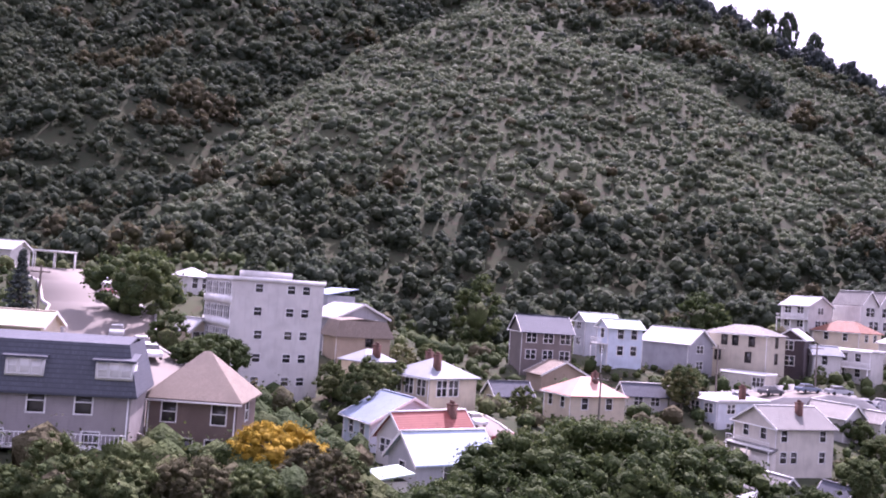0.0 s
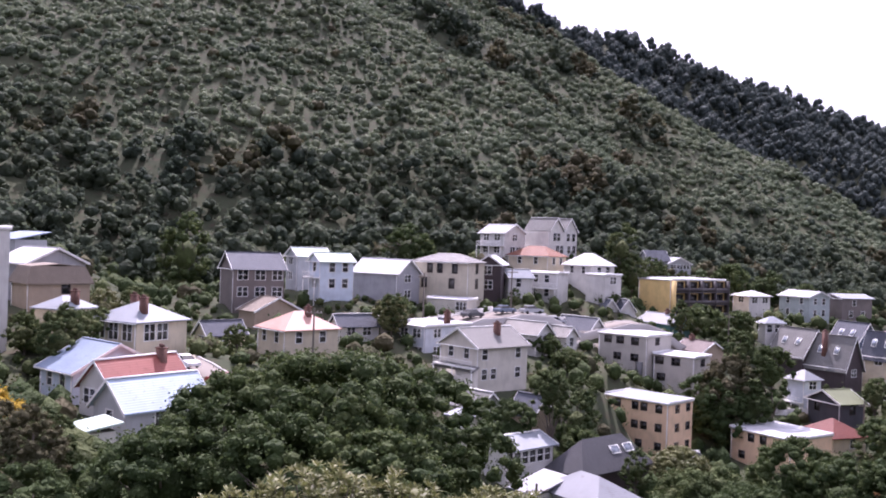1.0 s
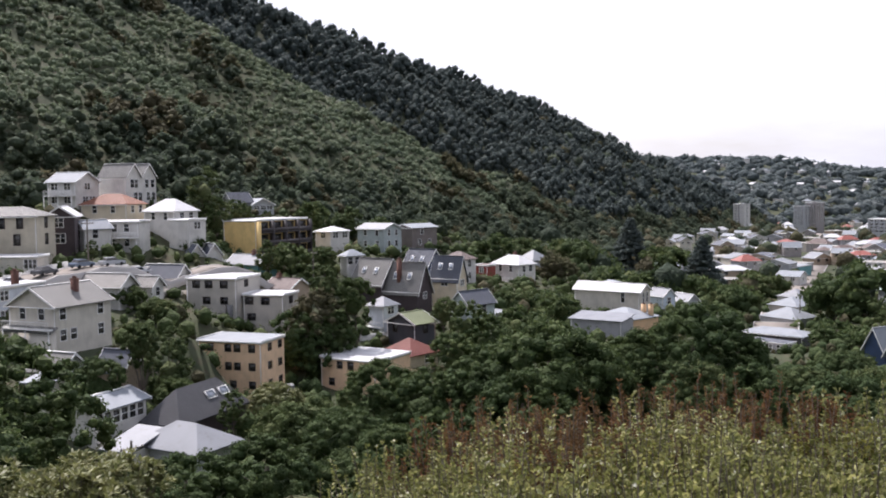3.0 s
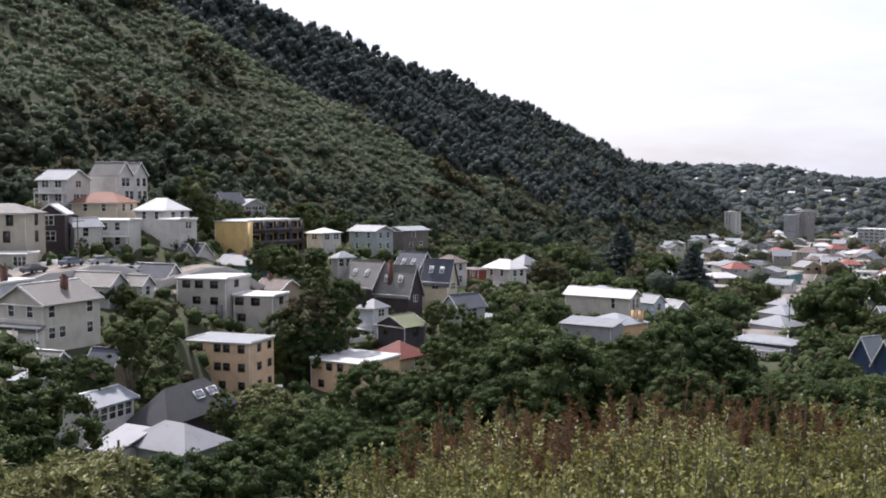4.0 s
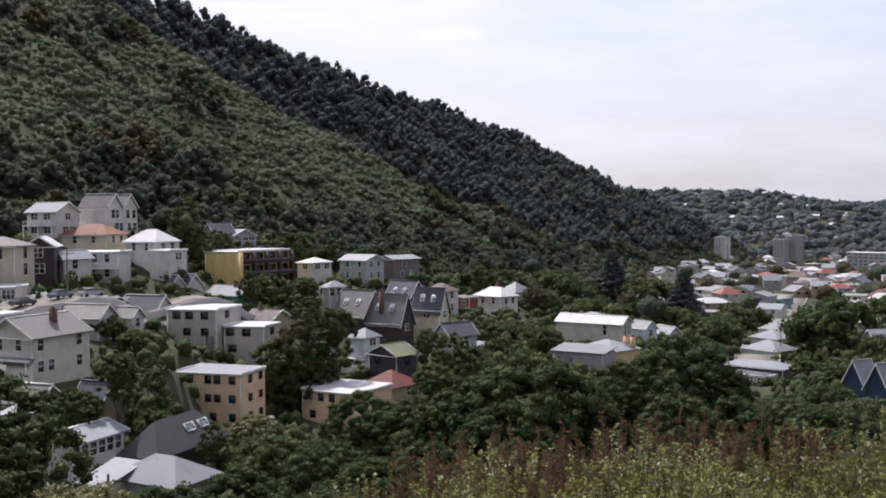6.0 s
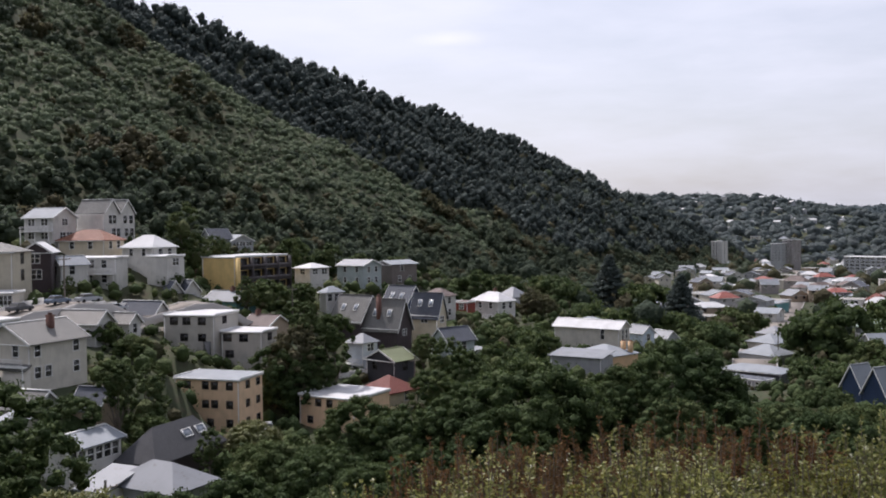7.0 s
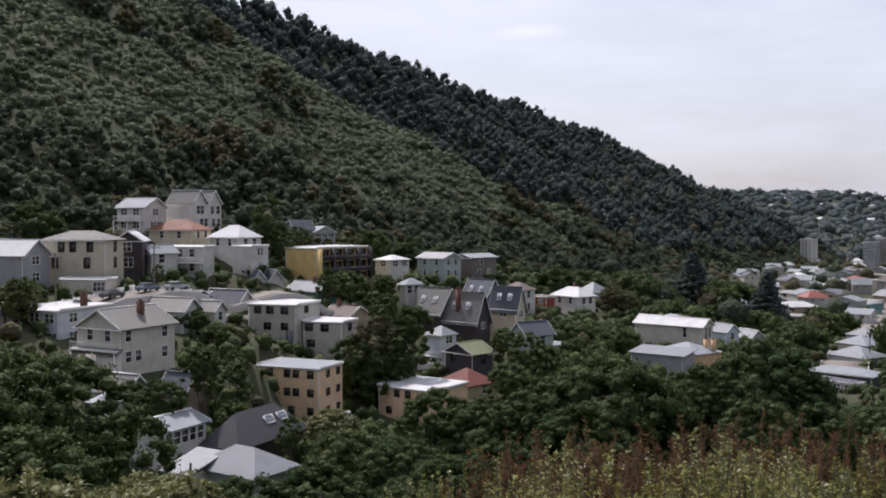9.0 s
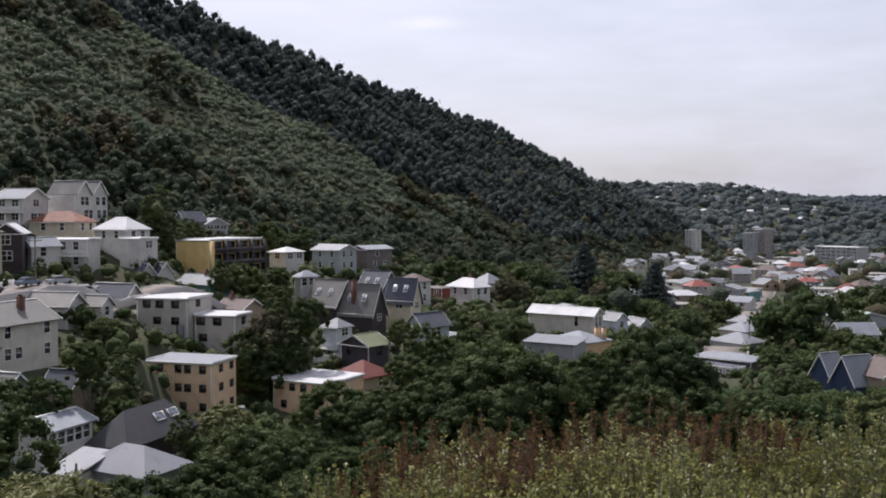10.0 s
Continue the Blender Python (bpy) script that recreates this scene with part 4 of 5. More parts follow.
            fascia.append([(X, c - D / 4 - .1, e), (X, c, e + rise), (X, c + D / 4 + .1, e)])
    elif roof == "hip":
        lo = e - 0.15
        if L >= D:
            k = max((L - D) / 2, .25)
            r0, r1 = (-k, 0, e + rise), (k, 0, e + rise)
            polys = [[(-X, -Y, lo), (X, -Y, lo), r1, r0], [r0, r1, (X, Y, lo), (-X, Y, lo)], [(X, -Y, lo), (X, Y, lo), r1], [(-X, Y, lo), (-X, -Y, lo), r0]]
        else:
            k = max((D - L) / 2, .25)
            r0, r1 = (0, -k, e + rise), (0, k, e + rise)
            polys = [[(-X, -Y, lo), (X, -Y, lo), r0], [(X, -Y, lo), (X, Y, lo), r1, r0], [(X, Y, lo), (-X, Y, lo), r1], [(-X, Y, lo), (-X, -Y, lo), r0, r1]]
    elif roof == "mansard":
        i, f = .9, .35
        t, lo = e + rise, e - .6
        a, b, c, d = (-X, -Y, lo), (X, -Y, lo), (X, Y, lo), (-X, Y, lo)
        A, B, C, E = (-X + i, -Y + i, t), (X - i, -Y + i, t), (X - i, Y - i, t), (-X + i, Y - i, t)
        polys = [[a, b, B, A], [b, c, C, B], [c, d, E, C], [d, a, A, E], [A, B, (X - i, 0, t + f), (-X + i, 0, t + f)], [(-X + i, 0, t + f), (X - i, 0, t + f), C, E]]
    elif roof == "shed":
        polys = [[(-X, -Y, e), (X, -Y, e), (X, Y, e + rise), (-X, Y, e + rise)]]
    else:
        X, Y = L / 2 + .14, D / 2 + .14
        polys = [[(-X, -Y, e), (X, -Y, e), (X, Y, e + .25), (-X, Y, e + .25)]]
    if roof == "mansard":
        ro = part("roof", prism("roof", polys[4:], cm, 0.14), house)
        for slope in polys[:4]:
            part("roof_slope", prism("roof_slope", [slope], cm, 0.14), ro)
    else:
        ro = part("roof", prism("roof", polys, cm, 0.14 if roof != "flat" else 0.2), house)
    if roof == "flat":
        part("fascia", boxes("fascia", [(-X - .05, X + .05, -Y - .05, -Y + .02, e - .2, e + .06), (X - .02, X + .05, -Y, Y, e - .2, e + .31), (-X - .05, -X + .02, -Y, Y, e - .2, e + .31)], TRIM), ro)
    for line in fascia:
        bm = bmesh.new()
        for p0, p1 in zip(line, line[1:]):
            vs = [bm.verts.new(Vector(p) + Vector(d)) for p, d in ((p0, (0, 0, .05)), (p1, (0, 0, .05)), (p1, (0, 0, -.26)), (p0, (0, 0, -.26)))]
            bm.faces.new(vs)
        g = bmesh.ops.extrude_face_region(bm, geom=bm.faces[:])
        off = (.06 if line[0][0] > 0 else -.06, 0, 0) if line[0][0] == line[1][0] else (0, .06 if line[0][1] > 0 else -.06, 0)
        bmesh.ops.translate(bm, vec=off, verts=[k for k in g["geom"] if isinstance(k, bmesh.types.BMVert)])
        bmesh.ops.recalc_face_normals(bm, faces=bm.faces)
        fm = bpy.data.meshes.new("barge_board")
        bm.to_mesh(fm)
        bm.free()
        fm.materials.append(TRIM)
        part("barge_board", fm, ro)
    if math.hypot(x, y) < 240 and roof in ("gable_x", "gable_y", "twin"):
        t = e + rise
        cap = [(-X, X, -.16, .16, t - .06, t + .05)] if roof == "gable_x" else [(-.16, .16, -Y, Y, t - .06, t + .05)] if roof == "gable_y" else [(-X, X, c - .16, c + .16, t - .06, t + .05) for c in (-D / 4, D / 4)]
        for item in cap:
            part("ridge_cap", boxes("ridge_cap", [item], TRIM if kw["wall"] in ("white_paint", "cream_white", "light_grey") else cm), ro)
    if math.hypot(x, y) < 240 and h > 3:
        for sx in (-1, 1):
            part("downpipe", boxes("downpipe", [(sx * (L / 2 - .18) - .05, sx * (L / 2 - .18) + .05, -D / 2 - .1, -D / 2 - .005, -2.5, h - .1)], TRIM if kw["wall"] != "dark_brown" else DARK_TRIM), house)
    if roof in ("gable_x", "gable_y", "hip", "twin") and h > 3:
        part("gutter", boxes("gutter", [(-L / 2 - o, L / 2 + o, -D / 2 - o - .1, -D / 2 - o + .02, h - .28, h - .14)], TRIM), house)
    ch = [float(k) for k in kw.get("chimney", "").split()]
    for cx, cy in zip(ch[::2], ch[1::2]):
        cx, cy = cx * L, cy * D
        cb = part("chimney", boxes("chimney", [(cx - .4, cx + .4, cy - .35, cy + .35, h, h + rise + .8), (cx - .48, cx + .48, cy - .43, cy + .43, h + rise + .62, h + rise + .75)],
                                   BRICK if kw["wall"] != "peach" else wm), house)
        part("chimney_pot", boxes("chimney_pot", [(cx - .28, cx - .06, cy - .12, cy + .12, h + rise + .8, h + rise + 1.1), (cx + .06, cx + .28, cy - .12, cy + .12, h + rise + .8, h + rise + 1.05)], BRICK), cb)
    for k in range(kw.get("skylights", 0)):
        sx = L * (-.22 + .4 * k)
        sl = math.atan2(rise, D / 2)
        m = Matrix.Translation((sx, -D / 4, e + rise / 2 + .02)) @ Matrix.Rotation(sl, 4, "X")
        if roof == "hip":
            m = Matrix.Translation((L / 4, D * (.08 + .2 * k), e + rise / 2 + .16)) @ Matrix.Rotation(math.atan2(rise, L / 2), 4, "Y")
        fr = part("skylight", boxes("skylight", [(-.5, .5, -.75, -.65, 0, .12), (-.5, .5, .65, .75, 0, .12), (-.5, -.42, -.65, .65, 0, .12), (.42, .5, -.65, .65, 0, .12)], TRIM), ro)
        fr.matrix_local = m
        pn = part("skylight_pane", boxes("skylight_pane", [(-.42, .42, -.65, .65, .04, .07)], SKYGLASS), ro)
        pn.matrix_local = m
    if "deck" in kw:
        dd = kw["deck"]
        zf = h - storey - .1 if h > 4.6 else .3
        dk = part("balcony", boxes("balcony", [(-L / 2, L / 2, -D / 2 - dd, -D / 2 - .01, zf - .18, zf)], TRIM), house)
        part("railing", boxes("railing", [(-L / 2, L / 2, -D / 2 - dd, -D / 2 - dd + .06, zf + .9, zf + .98), (-L / 2, L / 2, -D / 2 - dd, -D / 2 - dd + .05, zf + .12, zf + .18)]
             + [(k, k + .04, -D / 2 - dd, -D / 2 - dd + .04, zf, zf + .95) for k in np.arange(-L / 2, L / 2, .28)], TRIM), dk)
        for k in (-L / 2 + .1, 0, L / 2 - .1):
            part("post", boxes("post", [(k - .06, k + .06, -D / 2 - dd + .06, -D / 2 - dd + .18, -3, zf - .18)], TRIM), dk)
    for fr in kw.get("dormers", "").split():
        cx = (float(fr) - .5) * L
        dm = part("dormer", boxes("dormer", [(cx - 1.25, cx + 1.25, -D / 2 - .25, -D / 2 + 1.6, e + .45, e + 1.75)], TRIM), house)
        part("dormer_roof", prism("dormer_roof", [[(cx - 1.45, -D / 2 - .5, e + 1.85), (cx + 1.45, -D / 2 - .5, e + 1.85), (cx + 1.45, -D / 2 + 1.9, e + 2.2), (cx - 1.45, -D / 2 + 1.9, e + 2.2)]], cm), dm)
        for k in (-.78, 0, .78):
            window(house, Matrix.Translation((cx + k, -D / 2 - .26, e + .65)), .6, .95)
    if "glazed" in kw:
        n = kw["glazed"]
        for s in range(n):
            z0 = h - storey * (s + 1) + .05
            part("balcony", boxes("balcony", [(-L / 2, L / 2, -D / 2 - .3, -D / 2 - .01, z0 - .15, z0 + .75)], TRIM), house)
            for k in range(4):
                window(house, Matrix.Translation((-L / 2 + L * (k + .5) / 4, -D / 2 - .1, z0 + .9)), L / 4 - .35, 1.4)
        # thin dark slab on the wall paints the shade of an undercroft opening
        part("undercroft_shade", boxes("undercroft_shade", [(L / 2 - .02, L / 2 + .04, -D * .05, D * .3, -1.8, -.1)], DARK_TRIM), house)
    if "plant" in kw:
        part("plant_room", boxes("plant_room", [(-1.5, 1.5, -D / 4, D / 4, e, e + 1.1)], wm), house)
    if "balconies" in kw:
        for s in range(3):
            z0 = h - storey * (s + 1) + .25
            bk = part("balcony", boxes("balcony", [(L / 2 + .01, L / 2 + 1.2, -D / 2, D / 2, z0 - .2, z0)], DARK_TRIM), house)
            part("railing", boxes("railing", [(L / 2 + 1.12, L / 2 + 1.2, -D / 2, D / 2, z0 + .05, z0 + .95)] , DARK_TRIM), bk)
        for k in range(5):
            yy = -D / 2 + D * k / 4
            part("fin_wall", boxes("fin_wall", [(L / 2 + .01, L / 2 + 1.3, yy - .12, yy + .12, -3, h)], wm if k == 0 else DARK_TRIM), house)
    if "leanto" in kw:
        part("lean_to_roof", prism("lean_to_roof", [[(-L / 2 - .5, -D / 2 - 1.2, h * .47), (L / 2 + .3, -D / 2 - 1.2, h * .47), (L / 2 + .3, -D / 2 - .01, h * .57), (-L / 2 - .5, -D / 2 - .01, h * .57)]], cm), house)
        part("lean_to_wall", boxes("lean_to_wall", [(-L / 2, L / 2, -D / 2 - .9, -D / 2 - .01, -3, h * .47)], wm), house)
    if "stair" in kw:
        part("stair_glazing", boxes("stair_glazing", [(L * .28, L * .42, -D / 2 - .12, -D / 2 - .01, -1, h * .55)], GLASS), house)
    return house


for p in PLANS:
    build_house(*p)

# houses on the far hill
g = np.random.default_rng(13)
for k in range(130):
    x, y = g.uniform(1180, 2300), 0.0
    y = x * math.tan(radians(90 - g.uniform(57.0, 66.0)))
    if gz(x, y) < -35:
        continue
    build_house("hillside_house", "pale house among trees on the far hill", x, y, gz(x, y), float(g.integers(-140, -60)), 12.0, 9.0, 5.5,
                dict(roof=("hip", "gable_x", "flat")[k % 3], rise=2.5, wall=("white_paint", "light_grey", "cream_white")[k % 3], cover=("pale_iron", "white_iron", "grey_iron")[k % 3],
                     front=[".25 .75"], ww=2.0, wh=1.8, group="far hill houses"))


# ---- trees ----
def crown_blobs(seed, n, r0, r1, tall):
    """Round clumps over an uneven dome one wide and `tall` high, plus a large inner body."""
    g = np.random.default_rng(seed)
    lobes = g.normal(size=(6, 3))
    lobes /= np.linalg.norm(lobes, axis=1)[:, None]
    c, r = [], []
    for k in range(n):
        d = g.normal(size=3)
        d[2] = abs(d[2]) * (1 if g.random() < .72 else -1)
        d /= np.linalg.norm(d)
        swell = .8 + .24 * max(0.0, float((lobes @ d).max())) ** 3 - .16 * (g.random() ** 3)
        rr = g.uniform(r0, r1)
        up = (.56 * tall - rr) if d[2] > 0 else .36 * tall
        c.append((d[0] * (.5 - rr) * swell, d[1] * (.5 - rr) * swell, .42 * tall + d[2] * up * swell))
        r.append((rr, rr, rr * .85))
    c.append((0, 0, .42 * tall))
    r.append((.3, .3, .3 * tall))
    return np.array(c), np.array(r)


def trunk_mesh(seed, thick=0.03):
    g = np.random.default_rng(seed)
    paths = [([(0, 0, -.08), (g.uniform(-.02, .02), .01, .2), (g.uniform(-.04, .04), g.uniform(-.03, .03), .45), (0, 0, .75)], thick, thick * .35)]
    for k in range(5):
        a = k * 1.26 + g.random()
        paths.append(([(0, 0, .2 + .05 * k), (.12 * math.cos(a), .12 * math.sin(a), .38 + .05 * k), (.28 * math.cos(a), .28 * math.sin(a), .5 + .06 * k)], thick * .5, thick * .15))
    return limbs("trunk", paths)


TREE_MESH = {}


def tree_meshes(kind, lod, seed, tall=1.0):
    key = (kind, lod, seed, tall)
    if key not in TREE_MESH:
        if kind == "pine":
            c, r = [], []
            gg = np.random.default_rng(seed)
            for k in range(60):
                h = .08 + .9 * (k / 60)
                a = k * 2.4
                rho = .36 * (1 - h) * gg.uniform(.6, 1.15)
                c.append((rho * math.cos(a), rho * math.sin(a), h * tall))
                r.append((.15 * (1 - h) + .05, .15 * (1 - h) + .05, .05))
            crown = foliage("crown", np.array(c), np.array(r), 40, .05, LEAF["pine"], seed=seed, core=.8, fine=1, flat=.8)
        else:
            n, r0, r1, cards, size = {-1: (260, .035, .075, 56, .0125), 0: (130, .05, .095, 42, .019), 1: (84, .06, .11, 30, .028), 2: (64, .07, .125, 24, .04)}[lod]
            c, r = crown_blobs(seed, n, r0, r1, tall)
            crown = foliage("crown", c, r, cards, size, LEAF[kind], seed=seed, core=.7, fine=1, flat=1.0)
        TREE_MESH[key] = (trunk_mesh(seed), crown)
    return TREE_MESH[key]


TREE_WORDS = {"dark": "dark green broadleaf tree, dense clumped crown", "green": "green broadleaf garden tree with rounded crown", "pine": "tall dark conifer with drooping branches",
              "light": "yellow-green tree with fine foliage", "yellow": "clipped tree with bright yellow leaves", "autumn": "olive and brown tree turning for autumn", "bush": "dense bush at the foot of the hill"}
TREES = [0]


def tree(kind, x, y, top, width, dist):
    base = gz(x, y) - .1
    h = max(top - base, width * .55, 2.2)
    TREES[0] += 1
    wide = width * 1.22
    tall = min((.6, .8, 1.0, 1.25, 1.5, 2.0), key=lambda k: abs(k - h / wide))
    if kind != "pine":
        tall = min(tall, 1.25)
    lod = -1 if dist < 110 and width > 8.5 and kind == "dark" else 0 if dist < 72 or (dist < 110 and width > 6) else 1 if dist < 175 else 2
    tr, cr = tree_meshes(kind, lod, TREES[0] % 3, tall)
    ob = new("tree")
    ob.matrix_basis = Matrix.LocRotScale((x, y, top - h), Euler((0, 0, TREES[0] * 2.4)), (wide, wide, wide))
    where = " below the camera" if dist < 72 else " between houses" if dist < 230 else " in the valley"
    tagged(ob, TREE_WORDS[kind] + where, "tree")
    part("trunk", tr, ob).matrix_local = Matrix.Diagonal((1, 1, h / wide * .95, 1))
    part("crown", cr, ob).matrix_local = Matrix.Translation((0, 0, h / wide - tall * .93))


tree("dark", -43.3, 117.3, 3.6, 11.5, 125)
tree("pine", -49.2, 98.4, 1.0, 4.2, 110)
tree("green", -34.6, 104.4, -4.2, 5.1, 110)
tree("dark", -25.6, 92.5, -5.5, 6.5, 96)
tree("dark", -28.0, 92.9, -6.4, 4.8, 97)
tree("green", -12.0, 104.3, -7.8, 5.2, 105)
tree("light", -9.2, 125.7, -7.0, 3.9, 126)
tree("green", -5.4, 125.9, -6.5, 4.0, 126)
tree("bush", -33.3, 138.1, 4.2, 3.9, 142)
tree("yellow", -13.8, 66.6, -9.9, 6.9, 68)
tree("dark", -23.0, 46.7, -10.0, 4.2, 52)
tree("green", -20.1, 45.8, -8.5, 4.3, 50)
tree("green", -17.4, 46.9, -9.2, 4.0, 50)
tree("autumn", -14.8, 49.8, -9.4, 4.2, 52)
tree("autumn", -9.8, 61.2, -10.5, 4.6, 62)
tree("green", -6.9, 57.6, -10.5, 2.9, 58)
tree("dark", -12.4, 53.6, -10.4, 4.5, 55)
tree("green", -16.4, 110.8, -9.1, 4.1, 112)
tree("light", 31.5, 138.5, -8.1, 5.4, 142)
tree("green", 41.0, 97.8, -13.7, 4.1, 106)
tree("dark", 0.8, 200.0, 4.2, 11.0, 200)
tree("green", -5.9, 43.6, -10.1, 5.0, 44)
tree("dark", 8.7, 51.3, -5.6, 10.9, 52)
tree("dark", 2.5, 49.9, -7.3, 9.0, 50)
tree("dark", 13.9, 53.2, -7.1, 7.8, 55)
tree("dark", -0.5, 46.0, -8.9, 6.6, 46)
tree("dark", 15.9, 47.4, -9.8, 5.6, 50)
tree("dark", 4.9, 44.7, -8.1, 7.3, 45)
tree("dark", 10.5, 44.8, -8.8, 6.9, 46)
tree("green", -9.0, 117.7, -9.1, 4.3, 118)
tree("green", 31.4, 138.5, -7.7, 5.2, 142)
tree("green", -11.3, 109.4, -8.2, 6.1, 110)
tree("autumn", -7.6, 55.5, -9.9, 3.8, 56)
tree("green", 7.6, 127.8, -11.7, 3.5, 128)
tree("green", 41.3, 97.6, -13.9, 3.6, 106)
tree("dark", 45.8, 108.7, -15.2, 3.8, 118)
tree("green", 46.3, 102.0, -16.6, 5.9, 112)
tree("dark", 36.1, 97.5, -16.8, 6.1, 104)
tree("green", 34.1, 100.4, -17.4, 3.9, 106)
tree("green", 86.9, 129.6, -12.0, 5.0, 156)
tree("dark", 89.8, 125.1, -13.6, 6.6, 154)
tree("autumn", 83.0, 127.3, -16.0, 9.4, 152)
tree("dark", 79.2, 127.4, -18.7, 8.3, 150)
tree("dark", 86.1, 125.3, -19.2, 8.4, 152)
tree("dark", 81.3, 124.9, -21.9, 9.2, 149)
tree("green", 52.6, 114.2, -17.2, 3.4, 126)
tree("light", 54.4, 91.0, -21.2, 6.3, 106)
tree("green", 47.1, 88.2, -21.1, 3.1, 100)
tree("dark", 26.4, 56.1, -16.7, 7.5, 62)
tree("green", 22.2, 53.6, -16.8, 5.5, 58)
tree("dark", 32.1, 55.4, -16.8, 7.3, 64)
tree("green", 44.8, 71.0, -18.6, 9.0, 84)
tree("dark", 43.3, 62.5, -17.6, 7.2, 76)
tree("dark", 55.9, 73.1, -17.0, 8.6, 92)
tree("dark", 56.6, 67.4, -17.0, 8.2, 88)
tree("green", 37.9, 54.1, -18.4, 7.1, 66)
tree("dark", 66.7, 60.5, -13.1, 16.7, 90)
tree("dark", 61.5, 63.0, -15.0, 9.8, 88)
tree("dark", 71.3, 58.1, -14.8, 9.1, 92)
tree("dark", 81.6, 54.2, -12.3, 15.1, 98)
tree("dark", 76.4, 56.5, -14.4, 8.8, 95)
tree("green", 58.5, 38.4, -12.4, 5.7, 70)
tree("dark", 82.5, 49.1, -15.1, 5.9, 96)
tree("dark", 49.0, 55.5, -17.6, 7.9, 74)
tree("dark", 41.8, 53.7, -17.0, 6.4, 68)
tree("dark", 57.6, 55.5, -16.0, 10.0, 80)
tree("dark", 108.6, 117.5, -18.9, 6.9, 160)
tree("dark", 100.1, 111.7, -22.5, 7.9, 150)
tree("dark", 108.3, 112.3, -21.1, 8.7, 156)
tree("green", 142.0, 140.9, -21.2, 9.8, 200)
tree("dark", 151.4, 139.7, -21.5, 12.7, 206)
tree("dark", 127.1, 121.7, -22.2, 11.9, 176)
tree("dark", 146.4, 130.3, -22.3, 9.7, 196)
tree("green", 112.0, 127.9, -19.2, 5.2, 170)
tree("pine", 262.5, 200.0, -12.2, 17.2, 330)
tree("pine", 259.7, 169.3, -17.6, 15.2, 310)
tree("green", 222.1, 194.1, -14.8, 21.7, 295)
tree("autumn", 178.8, 160.1, -16.6, 10.3, 240)
tree("dark", 231.6, 190.7, -19.6, 18.4, 300)
tree("dark", 261.5, 184.4, -19.0, 17.7, 320)
tree("dark", 185.4, 189.4, -12.6, 12.2, 265)
tree("green", 201.8, 194.1, -14.4, 13.7, 280)
tree("dark", 131.6, 200.7, -1.5, 8.8, 240)
tree("green", 97.3, 192.8, 6.0, 7.9, 216)
tree("green", 112.5, 206.3, -1.1, 7.2, 235)
tree("green", 154.9, 202.5, -6.3, 8.6, 255)
tree("green", 151.5, 213.8, -4.2, 9.6, 262)
tree("dark", 100.1, 161.5, -9.8, 8.2, 190)
tree("dark", 108.7, 161.9, -10.8, 6.0, 195)
tree("green", 93.6, 159.6, -9.4, 4.5, 185)
tree("dark", 160.2, 192.0, -12.8, 10.7, 250)
tree("green", 166.7, 202.1, -7.7, 9.6, 262)
tree("green", 82.0, 168.1, -7.6, 5.7, 187)
tree("green", 99.0, 190.9, -0.3, 7.9, 215)
tree("green", 222.9, 137.6, -26.2, 14.5, 262)
tree("dark", 204.5, 160.6, -21.7, 17.6, 260)
tree("dark", 218.0, 159.3, -22.5, 18.2, 270)
tree("dark", 224.1, 150.6, -24.0, 16.6, 270)
tree("dark", 51.0, 208.9, 4.3, 11.8, 215)
tree("green", 34.0, 146.1, -8.6, 5.5, 150)
tree("dark", 44.3, 96.3, -20.1, 4.6, 106)
tree("green", 59.1, 159.4, -7.7, 2.5, 170)
tree("dark", 57.6, 140.7, -13.8, 5.6, 152)
tree("green", 59.9, 135.3, -15.9, 5.5, 148)
tree("dark", 228.7, 105.8, -19.7, 23.2, 252)
tree("dark", 171.4, 82.0, -25.4, 10.6, 190)
tree("dark", 169.9, 75.7, -25.6, 10.3, 186)
tree("green", 243.0, 98.0, -25.2, 10.5, 262)
tree("green", 290.5, 166.9, -28.4, 18.5, 335)
tree("dark", 242.6, 149.6, -27.7, 21.0, 285)
tree("dark", 187.0, 70.9, -24.9, 13.6, 200)
tree("green", 101.4, 42.6, -19.5, 10.3, 110)
tree("green", 135.7, 63.9, -24.5, 8.4, 150)
tree("dark", 289.4, 158.6, -35.5, 12.2, 330)
tree("dark", 307.8, 118.9, -22.7, 18.2, 330)
tree("green", 98.4, 36.7, -17.7, 7.8, 105)
tree("green", 217.5, 89.0, -26.9, 11.6, 235)
tree("green", 369.4, 199.9, -35.3, 23.2, 420)
tree("green", 411.8, 181.4, -31.6, 24.9, 450)
tree("green", 93.2, 48.3, -19.2, 8.5, 105)
tree("dark", 78.0, 45.0, -16.7, 7.8, 90)
tree("green", 86.4, 39.5, -17.6, 8.9, 95)


# lone pines on the ridge
for x, y, z, w, h in ((203, 640, 172, 18, 42), (222, 642, 168, 16, 35), (186, 640, 175, 20, 34), (480, 662, 117, 11, 20), (425, 664, 125, 12, 17), (540, 672, 106, 14, 14), (700, 690, 86, 14, 16), (722, 690, 82, 13, 17)):
    tr, cr = tree_meshes("bush", 2, int(x) % 4)
    ob = new("ridge_pine")
    ob.matrix_basis = Matrix.LocRotScale((x, y, gz(x, y) - 1), Euler((0, 0, x)), (w, w, h))
    tagged(ob, "tall pine standing above the ridge line", "tree", "ridge pines")
    part("trunk", tr, ob)
    part("crown", cr, ob)

# garden shrubs between the houses
x, y, g = scatter(-90, 330, 70, 300, 2.4, 41)
r = np.hypot(x, y)


